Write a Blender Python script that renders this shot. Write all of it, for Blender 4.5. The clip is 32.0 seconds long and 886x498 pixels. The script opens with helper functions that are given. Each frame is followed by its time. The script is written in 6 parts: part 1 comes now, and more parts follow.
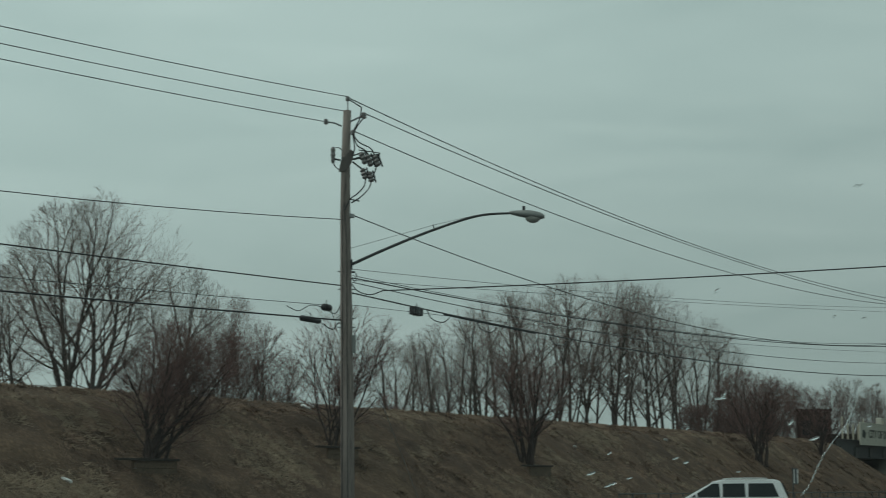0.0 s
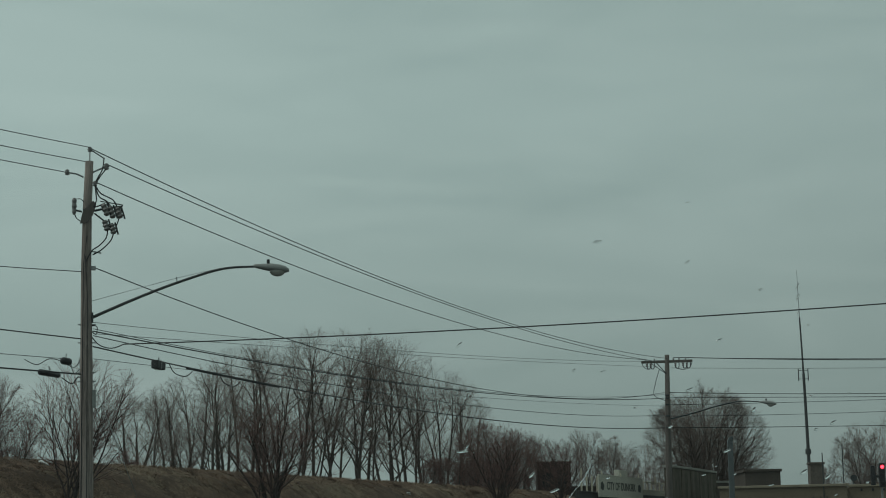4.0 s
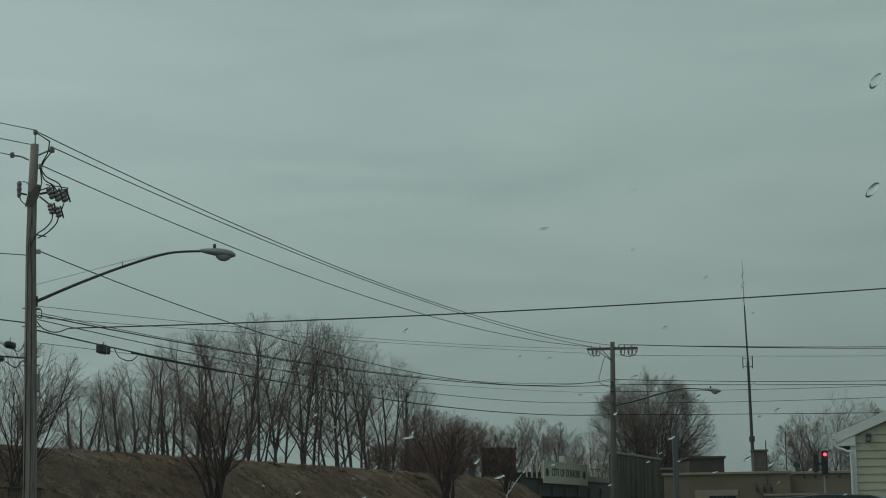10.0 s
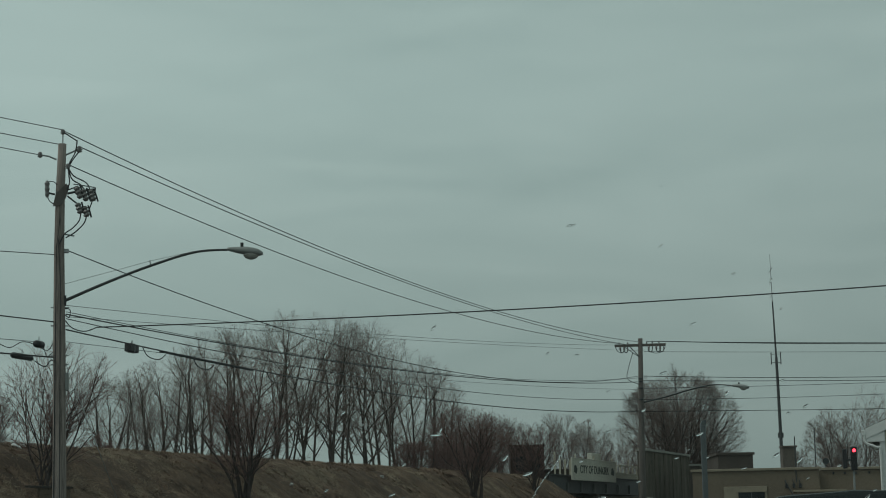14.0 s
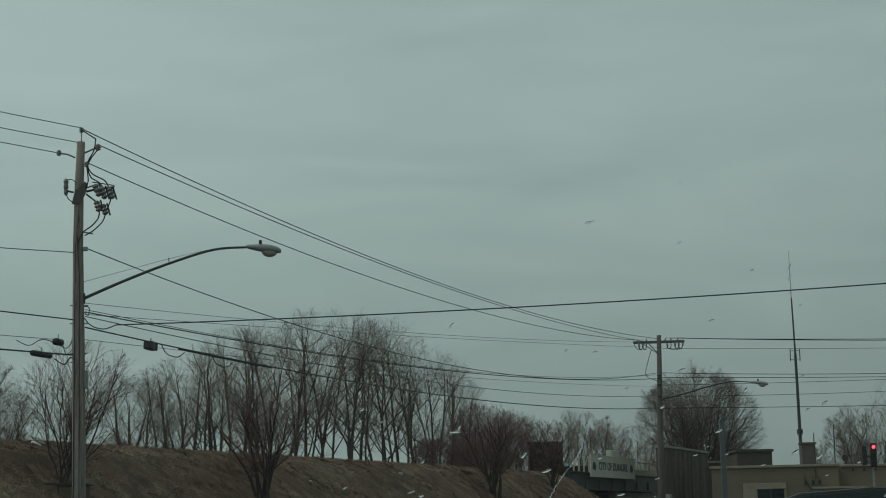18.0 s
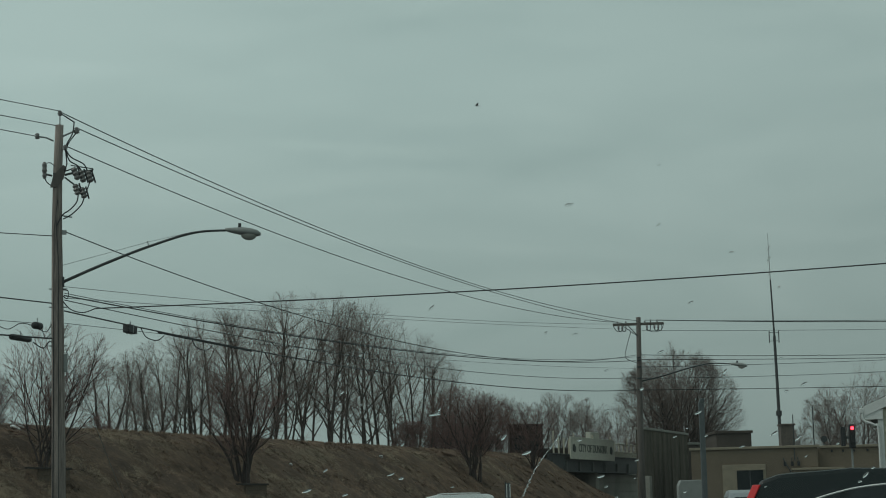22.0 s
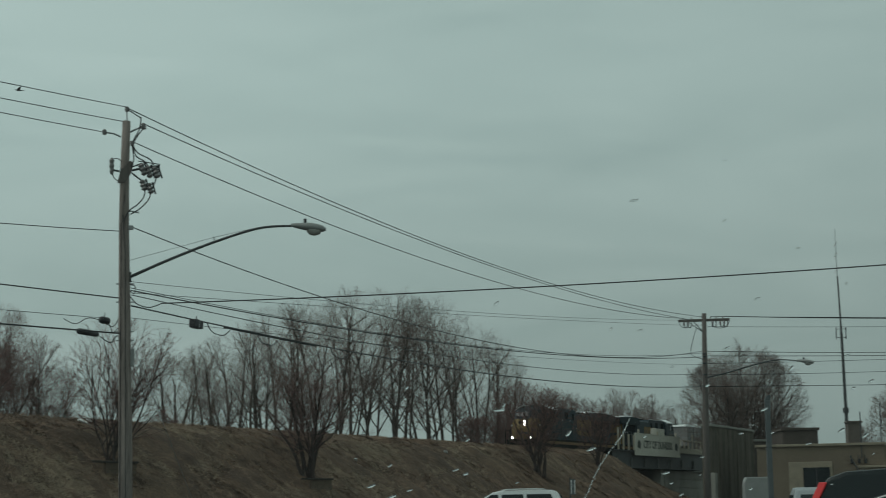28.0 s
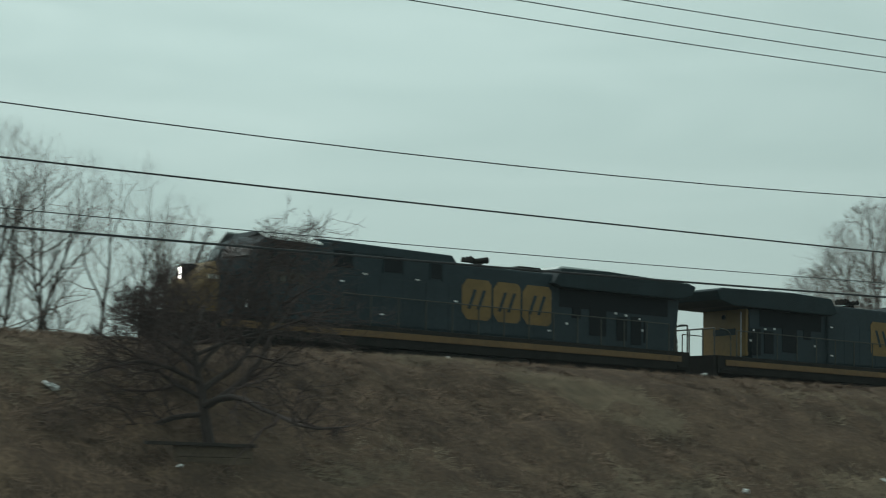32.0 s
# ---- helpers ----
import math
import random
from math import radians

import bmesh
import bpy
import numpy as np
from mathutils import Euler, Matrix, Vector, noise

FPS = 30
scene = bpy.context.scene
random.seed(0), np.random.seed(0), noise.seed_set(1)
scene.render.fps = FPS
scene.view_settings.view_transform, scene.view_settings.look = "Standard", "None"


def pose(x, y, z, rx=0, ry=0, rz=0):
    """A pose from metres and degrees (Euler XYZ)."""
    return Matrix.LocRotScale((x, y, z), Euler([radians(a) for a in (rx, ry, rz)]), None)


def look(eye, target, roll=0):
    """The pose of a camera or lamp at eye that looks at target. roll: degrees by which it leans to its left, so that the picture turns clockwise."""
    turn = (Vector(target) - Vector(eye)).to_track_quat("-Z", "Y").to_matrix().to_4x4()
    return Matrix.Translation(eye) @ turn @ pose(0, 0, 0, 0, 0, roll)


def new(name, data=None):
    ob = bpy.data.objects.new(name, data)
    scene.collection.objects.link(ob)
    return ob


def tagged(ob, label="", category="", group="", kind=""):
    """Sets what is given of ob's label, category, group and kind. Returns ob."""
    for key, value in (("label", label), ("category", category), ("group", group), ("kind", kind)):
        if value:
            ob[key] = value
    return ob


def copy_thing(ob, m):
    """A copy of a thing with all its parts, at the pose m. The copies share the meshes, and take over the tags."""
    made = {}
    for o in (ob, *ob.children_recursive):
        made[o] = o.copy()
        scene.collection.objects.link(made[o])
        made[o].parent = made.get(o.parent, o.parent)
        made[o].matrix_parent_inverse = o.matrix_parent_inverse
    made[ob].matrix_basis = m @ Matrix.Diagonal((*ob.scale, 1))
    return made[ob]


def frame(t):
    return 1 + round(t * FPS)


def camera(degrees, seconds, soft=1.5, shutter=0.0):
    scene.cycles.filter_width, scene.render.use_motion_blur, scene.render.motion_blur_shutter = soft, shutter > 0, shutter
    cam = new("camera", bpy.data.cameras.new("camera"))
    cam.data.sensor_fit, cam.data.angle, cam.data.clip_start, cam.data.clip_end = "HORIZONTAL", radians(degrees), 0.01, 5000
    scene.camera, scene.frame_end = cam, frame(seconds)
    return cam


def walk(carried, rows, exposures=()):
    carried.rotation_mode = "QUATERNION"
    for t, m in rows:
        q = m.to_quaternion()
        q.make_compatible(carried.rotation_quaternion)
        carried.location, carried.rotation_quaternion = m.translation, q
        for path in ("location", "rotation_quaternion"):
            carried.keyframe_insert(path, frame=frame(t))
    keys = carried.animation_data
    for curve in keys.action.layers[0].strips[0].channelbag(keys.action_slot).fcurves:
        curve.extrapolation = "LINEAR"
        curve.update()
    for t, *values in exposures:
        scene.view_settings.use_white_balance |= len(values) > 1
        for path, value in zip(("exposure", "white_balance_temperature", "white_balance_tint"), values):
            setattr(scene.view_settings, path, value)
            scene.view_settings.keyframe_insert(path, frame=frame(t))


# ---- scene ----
# ---------------------------------------------------------------- camera and its way
cam = camera(25.98, 32.0, soft=1.05, shutter=0.28)
PATH = [
    (0.0, pose(0, 0, 1.35, 97.286, 0.387, 8.659)),
    (0.5, pose(0, 0, 1.35, 97.329, 0.227, 5.887)),
    (1.0, pose(0, 0, 1.35, 97.405, 0.384, 3.210)),
    (1.5, pose(0, 0, 1.35, 97.521, 0.546, 1.474)),
    (2.0, pose(0, 0, 1.35, 97.761, 0.573, 0.802)),
    (2.5, pose(0, 0, 1.35, 98.056, 0.550, 0.696)),
    (3.0, pose(0, 0, 1.35, 98.350, 0.672, 0.886)),
    (3.5, pose(0, 0, 1.35, 98.609, 0.962, 0.896)),
    (5.5, pose(0, 0, 1.35, 98.968, 1.552, 1.802)),
    (6.0, pose(0, 0, 1.35, 98.962, 1.545, 2.055)),
    (6.5, pose(0, 0, 1.35, 98.901, 1.483, 2.313)),
    (7.0, pose(0, 0, 1.35, 98.836, 1.376, 2.537)),
    (7.5, pose(0, 0, 1.35, 98.723, 1.336, 2.742)),
    (8.0, pose(0, 0, 1.35, 98.602, 1.302, 2.868)),
    (8.5, pose(0, 0, 1.35, 98.516, 1.305, 2.844)),
    (9.0, pose(0, 0, 1.35, 98.473, 0.905, 1.633)),
    (9.5, pose(0, 0, 1.35, 98.409, 1.021, -0.341)),
    (10.0, pose(0, 0, 1.35, 98.345, 0.948, -0.551)),
    (10.5, pose(0, 0, 1.35, 98.238, 1.142, -0.649)),
    (11.0, pose(0, 0, 1.35, 98.173, 1.217, -0.569)),
    (11.5, pose(0, 0, 1.35, 98.155, 1.131, -0.416)),
    (12.0, pose(0, 0, 1.35, 98.142, 0.992, -0.290)),
    (12.5, pose(0, 0, 1.35, 98.173, 0.987, -0.177)),
    (13.0, pose(0, 0, 1.35, 98.200, 1.100, -0.000)),
    (13.5, pose(0, 0, 1.35, 98.258, 1.050, 0.129)),
    (14.0, pose(0, 0, 1.35, 98.282, 1.125, 0.291)),
    (14.5, pose(0, 0, 1.35, 98.306, 1.236, 0.383)),
    (16.5, pose(0, 0, 1.35, 98.195, 1.135, 0.709)),
    (17.0, pose(0, 0, 1.35, 98.232, 1.144, 0.725)),
    (17.5, pose(0, 0, 1.35, 98.234, 1.160, 0.848)),
    (18.0, pose(0, 0, 1.35, 98.207, 1.164, 0.847)),
    (18.5, pose(0, 0, 1.35, 98.137, 1.093, 0.677)),
    (19.0, pose(0, 0, 1.35, 98.005, 1.123, 0.415)),
    (19.5, pose(0, 0, 1.35, 97.959, 1.150, 0.194)),
    (20.0, pose(0, 0, 1.35, 97.945, 1.249, 0.072)),
    (20.5, pose(0, 0, 1.35, 97.922, 1.363, 0.028)),
    (21.0, pose(0, 0, 1.35, 97.868, 1.314, 0.083)),
    (21.5, pose(0, 0, 1.35, 97.784, 1.376, 0.165)),
    (22.0, pose(0, 0, 1.35, 97.677, 1.373, 0.262)),
    (22.5, pose(0, 0, 1.35, 97.603, 1.297, 0.341)),
    (23.0, pose(0, 0, 1.35, 97.661, 1.190, 0.375)),
    (23.5, pose(0, 0, 1.35, 97.793, 1.254, 0.413)),
    (24.0, pose(0, 0, 1.35, 97.937, 1.303, 0.395)),
    (24.5, pose(0, 0, 1.35, 98.052, 1.305, 0.377)),
    (25.0, pose(0, 0, 1.35, 98.045, 1.233, 0.370)),
    (25.5, pose(0, 0, 1.35, 97.946, 1.196, 0.388)),
    (27.5, pose(0, 0, 1.35, 97.529, 1.324, 1.108)),
    (28.0, pose(0, 0, 1.35, 97.586, 1.046, 2.170)),
    (28.5, pose(0, 0, 1.35, 97.563, 0.362, 5.922)),
    (29.0, pose(0, 0, 1.35, 97.432, -0.021, 9.953)),
    (29.5, pose(0, 0, 1.35, 97.496, -0.407, 12.914)),
    (30.0, pose(0, 0, 1.35, 97.637, -0.700, 15.436)),
    (30.5, pose(0, 0, 1.35, 97.749, -0.980, 19.079)),
    (31.0, pose(0, 0, 1.35, 97.673, -1.082, 22.941)),
    (31.5, pose(0, 0, 1.35, 97.382, -1.269, 26.979)),
    (32.0, pose(0, 0, 1.35, 97.129, -1.204, 32.583)),
]
walk(cam, PATH, exposures=[(0.0, 0.3), (1.5, 0.22), (6.0, 0.03), (9.0, 0.05), (13.0, 0.13), (18.0, 0.08), (23.0, 0.2), (27.5, 0.19), (29.0, 0.28), (30.0, 0.32), (31.0, 0.19), (31.5, 0.26), (32.0, 0.52)])

# ---------------------------------------------------------------- world and sun
def make_world():
    w = bpy.data.worlds.new("overcast_sky")
    scene.world = w
    w.use_nodes = True
    nt = w.node_tree
    N, L = nt.nodes, nt.links
    N.clear()
    out = N.new("ShaderNodeOutputWorld")
    bg = N.new("ShaderNodeBackground")
    sky = N.new("ShaderNodeTexSky")
    sky.sky_type = "NISHITA"
    sky.sun_disc = False
    sky.sun_elevation, sky.sun_rotation = radians(48), radians(259)
    sky.air_density, sky.dust_density = 1.0, 4.0
    tc = N.new("ShaderNodeTexCoord")
    mp = N.new("ShaderNodeMapping")
    mp.inputs["Scale"].default_value = (1.6, 1.6, 9.0)
    mp.inputs["Rotation"].default_value = (0.05, 0.1, 0.3)
    cl = N.new("ShaderNodeTexNoise")
    cl.inputs["Scale"].default_value, cl.inputs["Detail"].default_value = 3.0, 8.0
    cl.inputs["Roughness"].default_value = 0.58
    cl.inputs["Distortion"].default_value = 0.6
    ramp = N.new("ShaderNodeValToRGB")
    ramp.color_ramp.elements[0].position, ramp.color_ramp.elements[0].color = 0.25, (0.271, 0.362, 0.341, 1)
    ramp.color_ramp.elements[1].position, ramp.color_ramp.elements[1].color = 0.78, (0.343, 0.441, 0.415, 1)
    scale = N.new("ShaderNodeVectorMath")
    scale.operation = "SCALE"
    scale.inputs["Scale"].default_value = 0.06
    mix = N.new("ShaderNodeMix")
    mix.data_type = "RGBA"
    mix.inputs["Factor"].default_value = 0.93
    L.new(tc.outputs["Generated"], mp.inputs["Vector"])
    L.new(mp.outputs["Vector"], cl.inputs["Vector"])
    L.new(cl.outputs["Fac"], ramp.inputs["Fac"])
    L.new(sky.outputs["Color"], scale.inputs[0])
    L.new(scale.outputs["Vector"], mix.inputs["A"])
    L.new(ramp.outputs["Color"], mix.inputs["B"])
    sep = N.new("ShaderNodeSeparateXYZ")
    L.new(tc.outputs["Generated"], sep.inputs[0])
    rise = N.new("ShaderNodeMapRange")
    rise.inputs["From Min"].default_value, rise.inputs["From Max"].default_value = 0.0, 0.22
    rise.inputs["To Min"].default_value, rise.inputs["To Max"].default_value = 0.79, 1.22
    L.new(sep.outputs["Z"], rise.inputs["Value"])
    lift = N.new("ShaderNodeVectorMath")
    lift.operation = "SCALE"
    # the cloud is thinner, and so brighter, towards the hidden sun
    side = N.new("ShaderNodeMapRange")
    side.inputs["From Min"].default_value, side.inputs["From Max"].default_value = -0.6, 0.35
    side.inputs["To Min"].default_value, side.inputs["To Max"].default_value = 1.05, 0.74
    L.new(sep.outputs["X"], side.inputs["Value"])
    both = N.new("ShaderNodeMath")
    both.operation = "MULTIPLY"
    L.new(rise.outputs["Result"], both.inputs[0])
    L.new(side.outputs["Result"], both.inputs[1])
    L.new(mix.outputs["Result"], lift.inputs[0])
    L.new(both.outputs[0], lift.inputs["Scale"])
    L.new(lift.outputs["Vector"], bg.inputs["Color"])
    bg.inputs["Strength"].default_value = 1.0
    L.new(bg.outputs["Background"], out.inputs["Surface"])


make_world()
sun = new("sun", bpy.data.lights.new("sun", "SUN"))
sun.data.energy, sun.data.angle, sun.data.color = 0.5, radians(25), (1.0, 0.96, 0.9)
sun.matrix_world = look((-50, 10, 60), (0, 20, 0))


# ---------------------------------------------------------------- materials
def mat(name, base, rough=0.7, metal=0.0, vary=0.25, scale=3.0, fine=40.0, bump=0.15, emit=0.0, tint=None, stretch=(1, 1, 1), obvary=0.0, spec=0.5):
    """A procedural surface: base colour with broad stains, fine grain and relief."""
    m = bpy.data.materials.new(name)
    m.use_nodes = True
    nt = m.node_tree
    N, L = nt.nodes, nt.links
    b = N["Principled BSDF"]
    b.inputs["Roughness"].default_value, b.inputs["Metallic"].default_value = rough, metal
    b.inputs["Specular IOR Level"].default_value = spec
    tc = N.new("ShaderNodeTexCoord")
    mp = N.new("ShaderNodeMapping")
    mp.inputs["Scale"].default_value = stretch
    L.new(tc.outputs["Object"], mp.inputs["Vector"])
    n1, n2 = N.new("ShaderNodeTexNoise"), N.new("ShaderNodeTexNoise")
    n1.inputs["Scale"].default_value, n1.inputs["Detail"].default_value = scale, 6
    n2.inputs["Scale"].default_value, n2.inputs["Detail"].default_value = fine, 4
    L.new(mp.outputs["Vector"], n1.inputs["Vector"])
    L.new(mp.outputs["Vector"], n2.inputs["Vector"])
    add = N.new("ShaderNodeMath")
    add.operation = "MULTIPLY_ADD"
    add.inputs[1].default_value = 0.5
    L.new(n2.outputs["Fac"], add.inputs[0])
    half = N.new("ShaderNodeMath")
    half.operation = "MULTIPLY"
    half.inputs[1].default_value = 0.5
    L.new(n1.outputs["Fac"], half.inputs[0])
    L.new(half.outputs[0], add.inputs[2])
    ramp = N.new("ShaderNodeValToRGB")
    lo = [c * (1 - vary) for c in base]
    hi = [min(1, c * (1 + vary)) for c in (tint or base)]
    ramp.color_ramp.elements[0].position, ramp.color_ramp.elements[0].color = 0.32, (*lo, 1)
    ramp.color_ramp.elements[1].position, ramp.color_ramp.elements[1].color = 0.68, (*hi, 1)
    L.new(add.outputs[0], ramp.inputs["Fac"])
    col = ramp.outputs["Color"]
    if obvary:
        oi = N.new("ShaderNodeObjectInfo")
        hsv = N.new("ShaderNodeHueSaturation")
        mr = N.new("ShaderNodeMapRange")
        mr.inputs["To Min"].default_value, mr.inputs["To Max"].default_value = 1 - obvary, 1 + obvary
        L.new(oi.outputs["Random"], mr.inputs["Value"])
        L.new(mr.outputs["Result"], hsv.inputs["Value"])
        L.new(col, hsv.inputs["Color"])
        col = hsv.outputs["Color"]
    L.new(col, b.inputs["Base Color"])
    if bump:
        bp = N.new("ShaderNodeBump")
        bp.inputs["Strength"].default_value, bp.inputs["Distance"].default_value = bump, 0.03
        L.new(add.outputs[0], bp.inputs["Height"])
        L.new(bp.outputs["Normal"], b.inputs["Normal"])
    if emit:
        b.inputs["Emission Color"].default_value = (*base, 1)
        b.inputs["Emission Strength"].default_value = emit
    return m


def glass_mat(name, colour=(0.02, 0.025, 0.03), rough=0.08):
    m = mat(name, colour, rough, vary=0.1, bump=0)
    m.node_tree.nodes["Principled BSDF"].inputs["IOR"].default_value = 1.5
    return m


def grass_mat(name):
    """Dead winter grass: straw, brown and grey-olive in patches of several sizes."""
    m = bpy.data.materials.new(name)
    m.use_nodes = True
    nt = m.node_tree
    N, L = nt.nodes, nt.links
    b = N["Principled BSDF"]
    b.inputs["Roughness"].default_value = 0.95
    b.inputs["Specular IOR Level"].default_value = 0.15
    tc = N.new("ShaderNodeTexCoord")
    outs = []
    for sc, de in ((0.13, 4), (0.9, 5), (7.0, 6)):
        n = N.new("ShaderNodeTexNoise")
        n.inputs["Scale"].default_value, n.inputs["Detail"].default_value = sc, de
        L.new(tc.outputs["Object"], n.inputs["Vector"])
        outs.append(n.outputs["Fac"])
    r1, r2 = N.new("ShaderNodeValToRGB"), N.new("ShaderNodeValToRGB")
    for r, cols in ((r1, ((0.34, (0.063, 0.041, 0.031)), (0.5, (0.103, 0.068, 0.047)), (0.68, (0.168, 0.112, 0.074)))),
                    (r2, ((0.36, (0.043, 0.029, 0.023)), (0.52, (0.102, 0.068, 0.047)), (0.66, (0.225, 0.153, 0.1))))):
        while len(r.color_ramp.elements) < 3:
            r.color_ramp.elements.new(0.5)
        for e, (p, c) in zip(r.color_ramp.elements, cols):
            e.position, e.color = p, (*c, 1)
    L.new(outs[0], r1.inputs["Fac"])
    mixv = N.new("ShaderNodeMath")
    mixv.operation = "MULTIPLY_ADD"
    mixv.inputs[1].default_value = 0.5
    L.new(outs[2], mixv.inputs[0])
    h = N.new("ShaderNodeMath")
    h.operation = "MULTIPLY"
    h.inputs[1].default_value = 0.5
    L.new(outs[1], h.inputs[0])
    L.new(h.outputs[0], mixv.inputs[2])
    L.new(mixv.outputs[0], r2.inputs["Fac"])
    mx = N.new("ShaderNodeMix")
    mx.data_type = "RGBA"
    mx.inputs["Factor"].default_value = 0.6
    L.new(r1.outputs["Color"], mx.inputs["A"])
    L.new(r2.outputs["Color"], mx.inputs["B"])
    L.new(mx.outputs["Result"], b.inputs["Base Color"])
    bp = N.new("ShaderNodeBump")
    bp.inputs["Strength"].default_value, bp.inputs["Distance"].default_value = 0.8, 0.15
    L.new(mixv.outputs[0], bp.inputs["Height"])
    L.new(bp.outputs["Normal"], b.inputs["Normal"])
    return m


M_GRASS = grass_mat("dead_grass")
M_BLADE = mat("straw_blades", (0.168, 0.109, 0.074), 0.9, vary=0.6, scale=0.5, fine=2.2, bump=0)
M_STRAW = mat("bleached_straw", (0.22, 0.165, 0.11), 0.9, vary=0.45, scale=0.4, fine=3.0, bump=0)
M_ASPHALT = mat("asphalt", (0.055, 0.055, 0.055), 0.9, vary=0.3, scale=0.4, fine=60)
M_CONCRETE = mat("weathered_concrete", (0.25, 0.245, 0.215), 0.9, vary=0.35, scale=0.6, fine=12, bump=0.3)
M_DARKCON = mat("stained_concrete", (0.115, 0.1, 0.08), 0.95, spec=0.15, vary=0.6, scale=0.7, fine=5, bump=0.3, stretch=(1.6, 1.6, 0.3))
M_CHIM = mat("weathered_chimney_brick", (0.12, 0.1, 0.085), 0.9, vary=0.3, scale=1, fine=8)
M_STEEL = mat("dark_painted_steel", (0.05, 0.054, 0.055), 0.6, vary=0.35, scale=2, fine=20)
M_RAIL = mat("rusty_rail", (0.16, 0.09, 0.06), 0.6, 0.4)
M_BARK = mat("grey_brown_bark", (0.085, 0.074, 0.067), 0.95, spec=0.1, vary=0.35, scale=2, fine=25, bump=0.5)
M_TWIG = mat("grey_brown_twigs", (0.18, 0.14, 0.125), 0.95, spec=0.1, vary=0.3, scale=0.6, fine=4, bump=0)
M_BUSHTWIG = mat("reddish_twigs", (0.15, 0.086, 0.076), 0.95, vary=0.3, scale=0.8, fine=4, bump=0)
M_DARKTWIG = mat("dark_reddish_twigs", (0.07, 0.045, 0.04), 0.95, vary=0.3, scale=0.8, fine=4, bump=0)
M_DARKBARK = mat("dark_bush_bark", (0.05, 0.036, 0.032), 0.95, vary=0.3, scale=2, fine=20, bump=0.3)
M_POLE = mat("weathered_pole_wood", (0.24, 0.205, 0.185), 0.95, spec=0.15, vary=0.55, scale=1.6, fine=7, bump=0.6, stretch=(6, 6, 0.35))
M_POLE2 = mat("dark_weathered_pole_wood", (0.12, 0.105, 0.095), 0.9, vary=0.3, scale=1.2, fine=14, bump=0.4, stretch=(6, 6, 0.5))
M_WIRE = mat("black_cable", (0.02, 0.02, 0.022), 0.6, vary=0.2, bump=0)
M_BARE = mat("oxidised_aluminium_wire", (0.07, 0.075, 0.075), 0.5, 0.6, vary=0.2, bump=0)
M_GALV = mat("galvanised_metal", (0.32, 0.33, 0.33), 0.5, 0.6, vary=0.2, scale=3, fine=30)
M_LAMPGREY = mat("grey_lamp_housing", (0.25, 0.26, 0.25), 0.55, vary=0.15)
M_BLACK = mat("black_rubber_plastic", (0.018, 0.018, 0.02), 0.5, vary=0.2, bump=0.05)
M_PORC = mat("dark_glazed_insulator", (0.17, 0.16, 0.155), 0.25, vary=0.2, bump=0)
M_TBLUE = mat("dark_blue_locomotive_paint", (0.025, 0.04, 0.048), 0.5, spec=0.15, vary=0.3, scale=0.8, fine=9, bump=0.08)
M_TBLUE2 = mat("dark_blue_roof_paint", (0.016, 0.029, 0.034), 0.6, spec=0.15, vary=0.3, scale=1.2, fine=9, bump=0.08)
# yellow lowered so that the nose's shade sits in the base colour
M_TYEL = mat("shaded_yellow_locomotive_paint", (0.17, 0.1, 0.018), 0.5, vary=0.25, scale=1.0, fine=8, bump=0.08)
M_TDARK = mat("grimy_running_gear", (0.022, 0.02, 0.018), 0.9, spec=0.1, vary=0.4, scale=2, fine=12)
M_GRILLE = mat("black_grille", (0.012, 0.015, 0.018), 0.8, spec=0.1, vary=0.2)
M_TGLASS = glass_mat("cab_glass", (0.02, 0.03, 0.034))
M_TGLASS.node_tree.nodes["Principled BSDF"].inputs["Specular IOR Level"].default_value = 0.2
M_LIGHT = mat("white_headlight_glow", (1.0, 0.95, 0.88), 0.3, vary=0, bump=0, emit=12)
M_WHITE = mat("white_paint", (0.72, 0.73, 0.72), 0.4, vary=0.08, bump=0.03)
M_HOPPER = mat("light_grey_wagon_paint", (0.2, 0.205, 0.2), 0.7, vary=0.3, scale=0.8, fine=6)
M_CARWHITE = mat("white_car_paint", (0.75, 0.77, 0.77), 0.25, vary=0.03, bump=0)
M_CARDARK = mat("dark_green_black_car_paint", (0.014, 0.02, 0.021), 0.25, spec=0.12, vary=0.1, bump=0)
M_CARSILVER = mat("silver_car_paint", (0.28, 0.3, 0.31), 0.35, 0.2, vary=0.05, bump=0)
M_CARGLASS = glass_mat("dark_car_glass", (0.015, 0.02, 0.022), 0.05)
M_CARGLASS.node_tree.nodes["Principled BSDF"].inputs["Specular IOR Level"].default_value = 0.2
M_RED = mat("red_tail_lamp", (0.5, 0.02, 0.02), 0.2, vary=0.1, bump=0, emit=0.15)
M_TYRE = mat("tyre_rubber", (0.02, 0.02, 0.02), 0.9)
M_BEIGE = mat("tan_brick_wall", (0.175, 0.138, 0.1), 0.9, vary=0.2, scale=0.5, fine=9, bump=0.2)
M_COPING = mat("tan_stone_coping", (0.27, 0.23, 0.17), 0.85, vary=0.2)
M_SIDING = mat("pale_cream_siding", (0.4, 0.385, 0.29), 0.6, vary=0.08, scale=1, fine=10, bump=0.05)
M_TRIM = mat("white_trim_paint", (0.66, 0.67, 0.65), 0.5, vary=0.08, bump=0.03)
M_ROOF = mat("grey_shingle", (0.06, 0.06, 0.06), 0.9, vary=0.3, scale=2, fine=20, bump=0.4)
M_DARKBLD = mat("dark_brown_building", (0.075, 0.06, 0.05), 0.9, vary=0.25, scale=0.6, fine=8)
